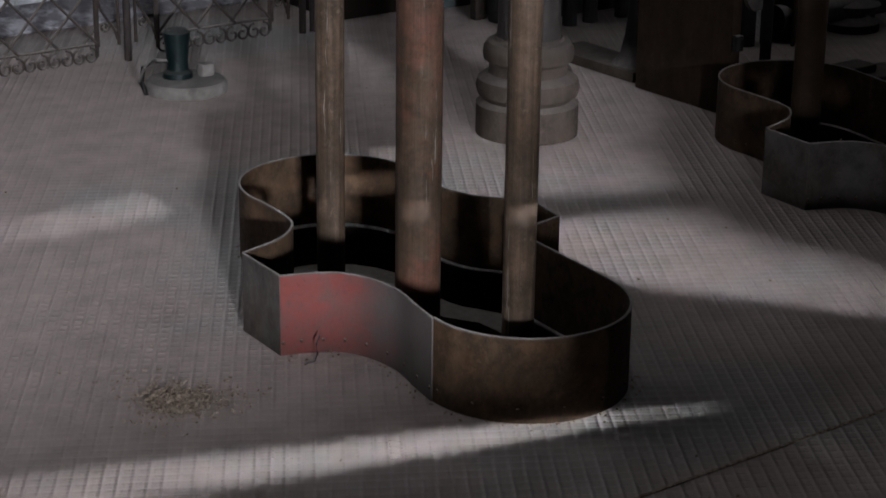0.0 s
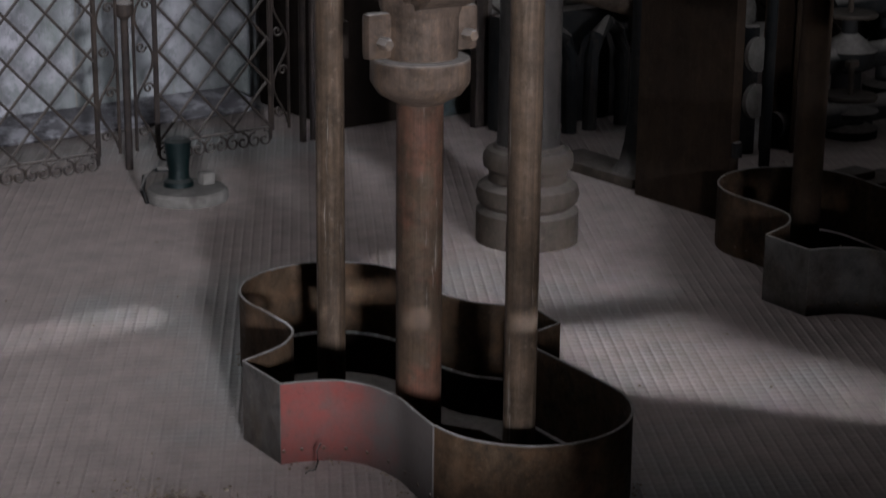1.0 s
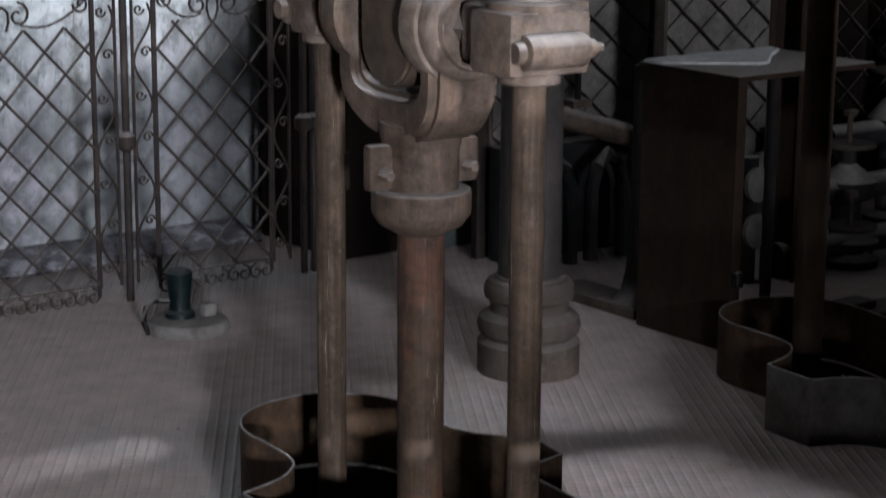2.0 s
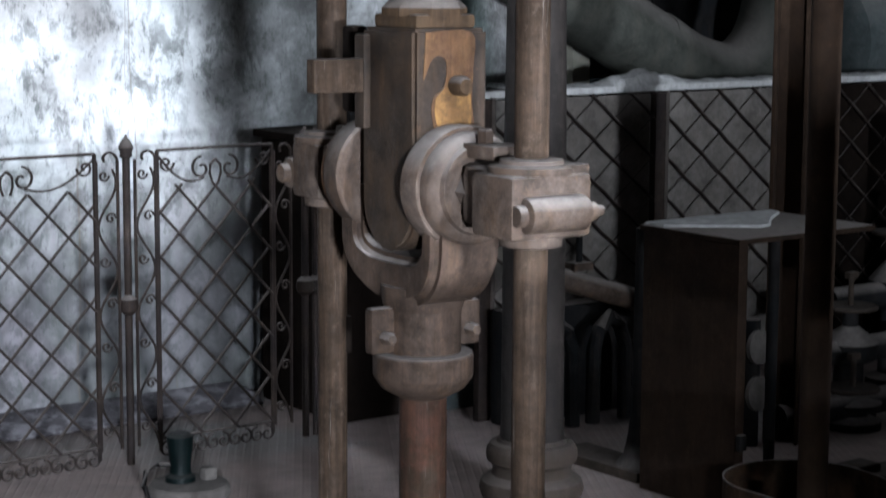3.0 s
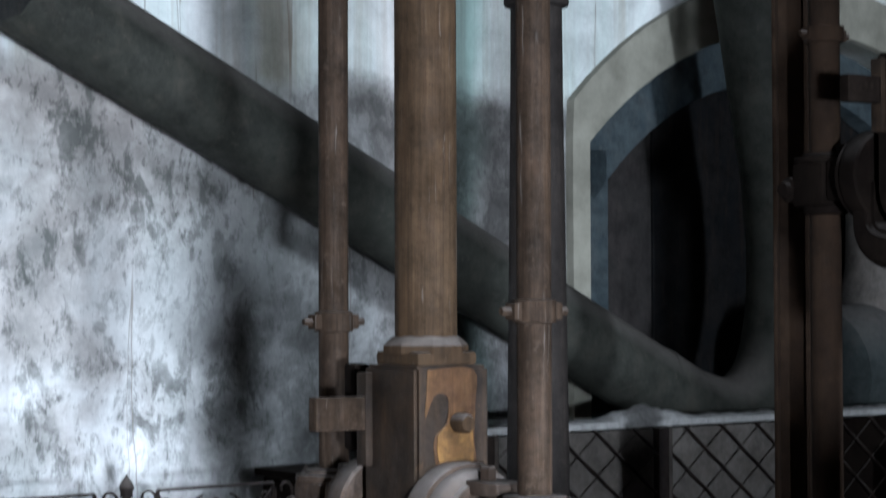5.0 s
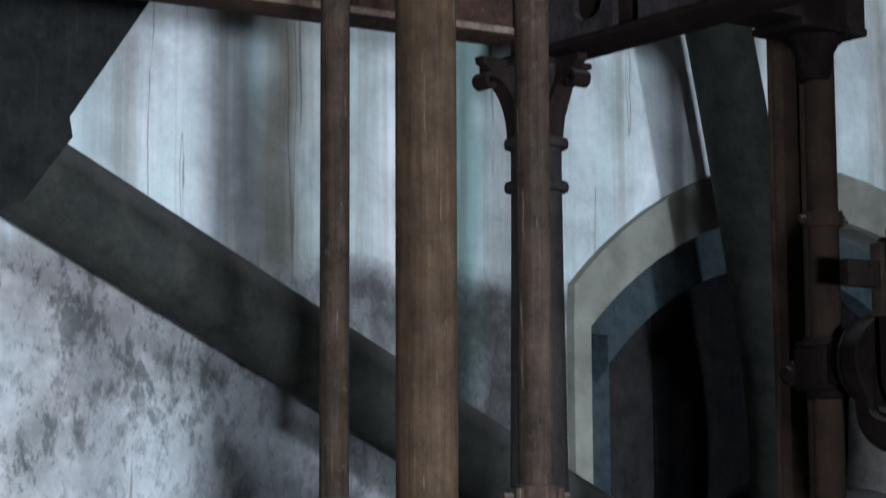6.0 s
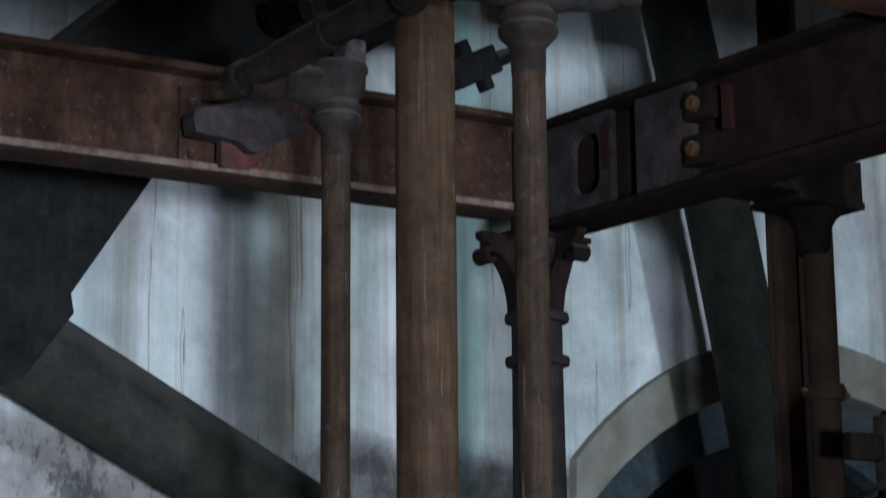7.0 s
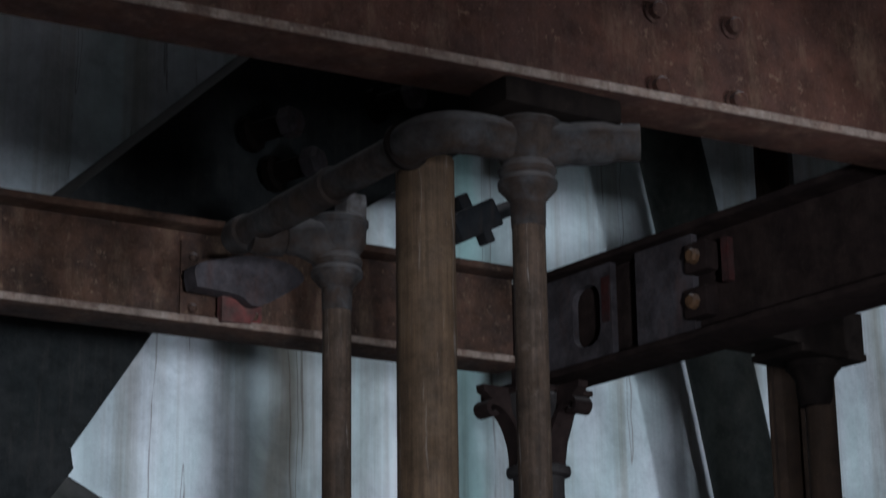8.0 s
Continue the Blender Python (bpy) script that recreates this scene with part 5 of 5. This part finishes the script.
# ---- mesh fence and the plinth behind it ----
plinth = thing("pipe_plinth", HALL, "dark grey plinth under the pipes, dusty on top", "plinth")
bm = bmesh.new()
box(bm, 7.6, 6.28, 0.495, 6.3, 0.66, 0.99, 0.01)
part("body", bm, M_PLINTH, plinth)
for k in range(6):
    bm = bmesh.new()
    box(bm, 4.97 + 1.05 * k, 6.28, 1.006, 1.046, 0.68, 0.03, 0.006)
    part("coping_slab", bm, M_PLINTH, plinth)
mesh = thing("mesh_fence", hall(0, 5.75), "dark diamond-mesh fence with dust-topped rail", "fence")
for x in (4.50, 5.378, 6.27, 7.17):
    bm = bmesh.new()
    box(bm, x, 0, 0.605, 0.055, 0.035, 1.21, 0.004)
    post = part("post", bm, M_FENCE, mesh)
    bm = bmesh.new()
    rodm(bm, (x + 0.040, -0.005, 0.01), (x + 0.040, -0.005, 1.215), 0.012, 12)
    part("round_bar", bm, M_MESH, post)
bm = bmesh.new()
box(bm, 5.95, 0, 1.229, 3.2, 0.04, 0.028, 0.006)
part("rail", bm, M_DUST, mesh, "rail under pale dust")
for x0, x1 in ((4.52, 5.36), (5.396, 6.252), (6.288, 7.152)):
    for sign, r, step, y in ((-1, 0.0062, 0.200, -0.006), (1, 0.0026, 0.200, 0.0)):
        xs = x0 - 1.9
        while xs < x1 + 0.1:
            a, b = (xs, 0.04 if sign > 0 else 1.215), (xs + 1.45, 1.215 if sign > 0 else 0.04)
            dx = b[0] - a[0]
            lo, hi = max(0.0, (x0 - a[0]) / dx), min(1.0, (x1 - a[0]) / dx)
            if hi - lo > 0.03:
                bm = bmesh.new()
                n = max(2, int((hi - lo) * 22))
                ts = [lo + (hi - lo) * i / n for i in range(n + 1)]
                tube(bm, [(a[0] + dx * t + (0.0025 if i % 2 else -0.0025), y + (0.003 if i % 2 else -0.003), a[1] + (b[1] - a[1]) * t) for i, t in enumerate(ts)], r, 6)
                part("mesh_wire", bm, M_FENCE, mesh)
            xs += step
# third sheet near-black: the darkness right of the post is in its colour
for x0, x1 in ((4.52, 5.345), (5.411, 6.237), (6.303, 7.137)):
    bm = bmesh.new()
    box(bm, (x0 + x1) / 2, 0.014, 0.62, x1 - x0, 0.010, 1.17, 0.002)
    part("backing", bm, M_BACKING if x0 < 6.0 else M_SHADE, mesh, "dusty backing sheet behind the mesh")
# ragged bank of dust along the rail
rng2 = random.Random(3)
bm = bmesh.new()
prev = None
x = 4.56
while x < 7.15:
    h = 0.006 + 0.010 * rng2.random() + 0.050 * max(0.0, 1 - abs(x - 5.28) / 0.26)
    w = 0.045 + 0.03 * rng2.random()
    row = [bm.verts.new((x, y, z)) for y, z in ((-w, 0.0), (-w * 0.6, h * 0.7), (0.01 * rng2.random(), h), (w * 0.6, h * 0.6), (w, 0.0))]
    if prev:
        for k in range(4):
            bm.faces.new((prev[k], prev[k + 1], row[k + 1], row[k]))
        bm.faces.new((prev[4], prev[0], row[0], row[4]))
    prev = row
    x += 0.018 + 0.02 * rng2.random()
bmesh.ops.recalc_face_normals(bm, faces=bm.faces)
tagged(part("dust_bank", bm, M_DUST, m=hall(0, 5.755, 1.2432)), "ragged pale bank of dust lying along the rail", "dust", kind="stuff")

# ---- cabinet stand beside the column ----
cab = thing("side_cabinet", hall(4.32, 4.24), "dark brown panelled stand with a dusty top", "cabinet")
bm = bmesh.new()
box(bm, 0.02, 0.22, 0.43, 0.04, 0.43, 0.858, 0.004)
part("side_panel", bm, M_CABINET, cab)
bm = bmesh.new()
box(bm, 0.30, 0.22, 0.868, 0.62, 0.45, 0.018, 0.004)
part("top", bm, M_CABINET, cab, "dark scuffed top")
bm = bmesh.new()
# dust kept to the lit wedge of the top: light put into its outline
lit_wedge = [(0.0, 0.345), (0.12, 0.250), (0.245, 0.155), (0.300, 0.165), (0.42, 0.275), (0.575, 0.385), (0.590, 0.435), (0.0, 0.435)]
low, crest = [bm.verts.new((x, y, 0.8765)) for x, y in lit_wedge], [bm.verts.new((x * 0.98 + 0.005, y * 0.97 + 0.012, 0.8850)) for x, y in lit_wedge]
bm.faces.new(crest)
for i in range(len(lit_wedge)):
    j = (i + 1) % len(lit_wedge)
    bm.faces.new((low[i], low[j], crest[j], crest[i]))
bmesh.ops.recalc_face_normals(bm, faces=bm.faces)
part("lit_dust_wedge", bm, M_DUST, cab, "layer of pale dust")
for x, y in ((0.58, 0.41),):
    bm = bmesh.new()
    lathe(bm, [(0.02, 0), (0.02, 0.858)], 12, pose(x, y, 0))
    part("leg", bm, M_DARK, cab)
for z in (0.10, 0.24):
    bm = bmesh.new()
    box(bm, 0.012, -0.012, z, 0.03, 0.02, 0.05, 0.003)
    part("hinge", bm, M_DARK, cab)

# iron leg with a flat foot by the cabinet
leg = thing("iron_stanchion", hall(4.43, 4.86), "flared dark iron stanchion on a flat foot plate", "stanchion")
bm = bmesh.new()
box(bm, 0.0, 0.08, 0.018, 0.16, 0.44, 0.036, 0.006)
part("foot", bm, M_COL, leg)
bm = bmesh.new()
lathe(bm, [(0.085, 0.036), (0.06, 0.07), (0.045, 0.14), (0.034, 0.26), (0.030, 0.84)], 20, pose(0.02, -0.05, 0))
part("stem", bm, M_DARK, leg)

# ---- small pipework and valves in the dark behind ----
wp = thing("water_pipe", hall(4.50, 5.42), "rusty horizontal pipe with flange under dust", "pipe")
bm = bmesh.new()
lathe(bm, [(0.055, 0), (0.055, 0.05), (0.042, 0.055), (0.042, 0.9)], 24, axis_m((0.02, 0, 0.60), (1, 0.02, -0.30)))
part("barrel", bm, M_YOKE, wp)
bm = bmesh.new()
box(bm, 0.19, 0, 0.615, 0.09, 0.06, 0.03, 0.004)
part("saddle", bm, M_YOKE, wp)
bm = bmesh.new()
tube(bm, [(0.19, 0, 0.62), (0.19, 0, 0.73), (0.175, 0, 0.75), (0.13, 0, 0.755)], 0.012, 8)
part("tap", bm, M_DARK, wp)
for x in (0.14, 0.40):
    bm = bmesh.new()
    tube(bm, [(x - 0.08, 0.06, 0.0), (x - 0.08, 0.06, 0.28), (x - 0.05, 0.06, 0.36), (x, 0.06, 0.40), (x + 0.05, 0.06, 0.36), (x + 0.08, 0.06, 0.28), (x + 0.08, 0.06, 0.0)], 0.028, 10)
    part("arched_support", bm, M_DARK, wp)
bm = bmesh.new()
box(bm, 0.30, 0.22, 0.22, 0.62, 0.10, 0.44, 0.02)
part("tank", bm, M_DARK, wp)


def valve(s, n, h):
    v = thing("stop_valve", hall(s, n), "black iron stop valve with flat wheel in shade", "valve", "stop valves")
    bm = bmesh.new()
    lathe(bm, [(0.11, 0), (0.11, 0.03), (0.06, 0.05), (0.055, h * 0.5), (0.10, h * 0.55), (0.11, h * 0.7), (0.06, h * 0.8), (0.03, h * 0.85), (0.03, h)], 24)
    part("body", bm, M_DARK, v)
    bm = bmesh.new()
    lathe(bm, [(0.10, h), (0.105, h + 0.008), (0.10, h + 0.016)], 24)
    part("wheel", bm, M_COL, v)
    bm = bmesh.new()
    rodm(bm, (0, 0, h + 0.016), (0, 0, h + 0.12), 0.011, 10)
    box(bm, 0, 0, h + 0.13, 0.05, 0.03, 0.025, 0.004)
    part("spindle", bm, M_COL, v)
    bm = bmesh.new()
    rodm(bm, (-0.4, 0, h * 0.62), (0.4, 0.0, h * 0.62), 0.05, 16)
    part("branch", bm, M_DARK, v)
    return v


valve(5.67, 4.98, 0.42)
valve(5.56, 4.86, 0.14)
valve(6.3, 5.3, 0.62)
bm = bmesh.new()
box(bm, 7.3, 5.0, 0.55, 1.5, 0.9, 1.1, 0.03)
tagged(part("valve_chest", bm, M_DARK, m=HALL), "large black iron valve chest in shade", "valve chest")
bm = bmesh.new()
box(bm, 4.92, 4.20, 0.035, 0.30, 0.14, 0.07, 0.01)
box(bm, 4.86, 4.22, 0.085, 0.14, 0.09, 0.03, 0.008)
tagged(part("stepped_block", bm, M_COL, m=HALL), "low stepped iron block on the floor", "block")

# near-black box added where only darkness shows behind the machine
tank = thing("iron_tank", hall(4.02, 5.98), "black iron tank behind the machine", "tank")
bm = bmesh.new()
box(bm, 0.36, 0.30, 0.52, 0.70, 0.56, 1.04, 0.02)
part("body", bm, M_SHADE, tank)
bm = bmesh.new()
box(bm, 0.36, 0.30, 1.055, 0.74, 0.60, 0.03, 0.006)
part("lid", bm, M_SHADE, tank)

# ---- litter on the floor ----
rng = random.Random(7)
bm = bmesh.new()
for i in range(620):
    a, d = rng.random() * 2 * math.pi, abs(rng.gauss(0, 0.042)) * (1 + 0.3 * rng.random())
    d *= 1 + 0.35 * math.sin(3 * a + 0.7)
    x, y = d * math.cos(a) * 1.55, d * math.sin(a) * 1.35
    l = rng.uniform(0.003, 0.015)
    box(bm, 0, 0, 0, l, rng.uniform(0.0015, 0.005), rng.uniform(0.0015, 0.004), m=pose(x, y, rng.uniform(0.001, 0.010) * max(0.15, 1 - d / 0.13), rng.uniform(-40, 40), rng.uniform(-40, 40), rng.uniform(0, 180)))
lathe(bm, [(0.07, 0.0005), (0.05, 0.003), (0.03, 0.005), (0.005, 0.006)], 16)
tagged(part("dry_litter", bm, M_LITTER, m=pose(-0.533, 3.775, 0)), "small brown heap of dry litter on the dusty floor", "litter", kind="stuff")
bm = bmesh.new()
for i in range(90):
    x, y = rng.uniform(-1.6, 1.3), rng.uniform(3.2, 7.0)
    if (x + 0.03) ** 2 / 0.25 + (y - 4.25) ** 2 / 0.6 < 1:
        continue
    s = rng.uniform(0.0015, 0.004)
    box(bm, 0, 0, 0, s * rng.uniform(1, 3), s, s, m=pose(x, y, s * 0.4, 0, 0, rng.uniform(0, 180)))
tagged(part("floor_crumbs", bm, M_LITTER), "scattered crumbs of rust and plaster on the floor", "crumbs", kind="stuff")
bm = bmesh.new()
box(bm, 4.5, 2.452, 0.001, 19.0, 0.007, 0.003)
tagged(part("floor_seam", bm, M_LITTER, m=HALL), "dusty seam between two floor plates", "seam", kind="structure")


# ---- capital over the second machine's guide rod, shade put into its colour ----
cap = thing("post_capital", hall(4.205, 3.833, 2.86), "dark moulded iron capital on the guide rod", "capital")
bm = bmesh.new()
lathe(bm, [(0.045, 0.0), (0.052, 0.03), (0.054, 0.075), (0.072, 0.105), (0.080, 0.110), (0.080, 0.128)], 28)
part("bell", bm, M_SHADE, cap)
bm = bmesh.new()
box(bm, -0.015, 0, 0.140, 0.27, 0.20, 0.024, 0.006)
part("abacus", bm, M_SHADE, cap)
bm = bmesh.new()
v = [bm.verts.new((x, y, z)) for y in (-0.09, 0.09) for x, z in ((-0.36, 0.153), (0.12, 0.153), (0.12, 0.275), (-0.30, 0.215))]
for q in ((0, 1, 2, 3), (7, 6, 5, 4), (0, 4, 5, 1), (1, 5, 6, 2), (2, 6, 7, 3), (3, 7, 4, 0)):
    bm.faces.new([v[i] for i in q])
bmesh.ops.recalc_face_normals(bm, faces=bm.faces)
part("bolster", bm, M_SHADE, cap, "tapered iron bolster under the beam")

# forked bracket bolted over the splice, red lead on its end
arm = thing("splice_bracket", HALL, "brown iron bracket with red-lead end on the beam", "bracket")
part("arm", plate_polygon(spline([(2.455, 3.066), (2.450, 3.122), (2.52, 3.150), (2.62, 3.176), (2.726, 3.174), (2.780, 3.148), (2.763, 3.113), (2.64, 3.040), (2.578, 3.062), (2.455, 3.066)], 4)[:-1], 4.34, 4.40), M_PEELDARK, arm)
part("red_end", plate_polygon([(2.550, 2.995), (2.640, 3.000), (2.660, 3.040), (2.600, 3.064), (2.550, 3.070)], 4.375, 4.40), M_REDLEAD, arm, "end painted with red lead")

# flanged branch pipe beside the cabinet
branch = thing("branch_pipe", hall(5.045, 4.86, 0.0), "blue-grey flanged branch pipe in shade", "pipe")
for z in (0.195, 0.363):
    bm = bmesh.new()
    lathe(bm, [(0.03, 0.0), (0.062, 0.002), (0.062, 0.02), (0.03, 0.022)], 24, axis_m((0, 0, z), (0.1, -1, 0.05)))
    part("flange", bm, M_BACKING, branch, "grey painted flange")
bm = bmesh.new()
rodm(bm, (0, 0.03, 0.0), (0, 0.03, 0.46), 0.035, 18)
part("riser", bm, M_DARK, branch)

# crumbs of dust and rust drifted against the guard, and a bent bit of wire
rng3 = random.Random(11)
bm = bmesh.new()
foot = outline()
for i in range(220):
    k = rng3.randrange(len(foot) - 1)
    (xa, ya), (xb, yb) = foot[k], foot[k + 1]
    d = Vector((xb - xa, yb - ya, 0)).normalized()
    n = Vector((d.y, -d.x, 0))
    q = Vector((xa, ya, 0)).lerp(Vector((xb, yb, 0)), rng3.random()) + n * (0.006 + abs(rng3.gauss(0, 0.012)))
    s = rng3.uniform(0.0015, 0.0045)
    box(bm, 0, 0, 0, s * rng3.uniform(1, 2), s, s * 0.8, m=Matrix.Translation((q.x, q.y, s * 0.35)) @ pose(0, 0, 0, rng3.uniform(-20, 20), 0, rng3.uniform(0, 180)))
tagged(part("dust_crumbs", bm, M_LITTER, m=MACHINE), "drifted crumbs of dust along the foot of the guard", "crumbs", kind="stuff")
bm = bmesh.new()
tube(bm, [(0, 0, 0.003), (0.006, 0.004, 0.02), (0.003, 0.008, 0.042), (0.012, 0.012, 0.060)], 0.0018)
tube(bm, [(0, 0, 0.003), (-0.014, -0.008, 0.003), (-0.02, -0.02, 0.003)], 0.0018)
tagged(part("bent_wire", bm, M_DARK, m=pose(-0.262, 3.99, 0)), "short bent dark wire lying by the guard", "wire")
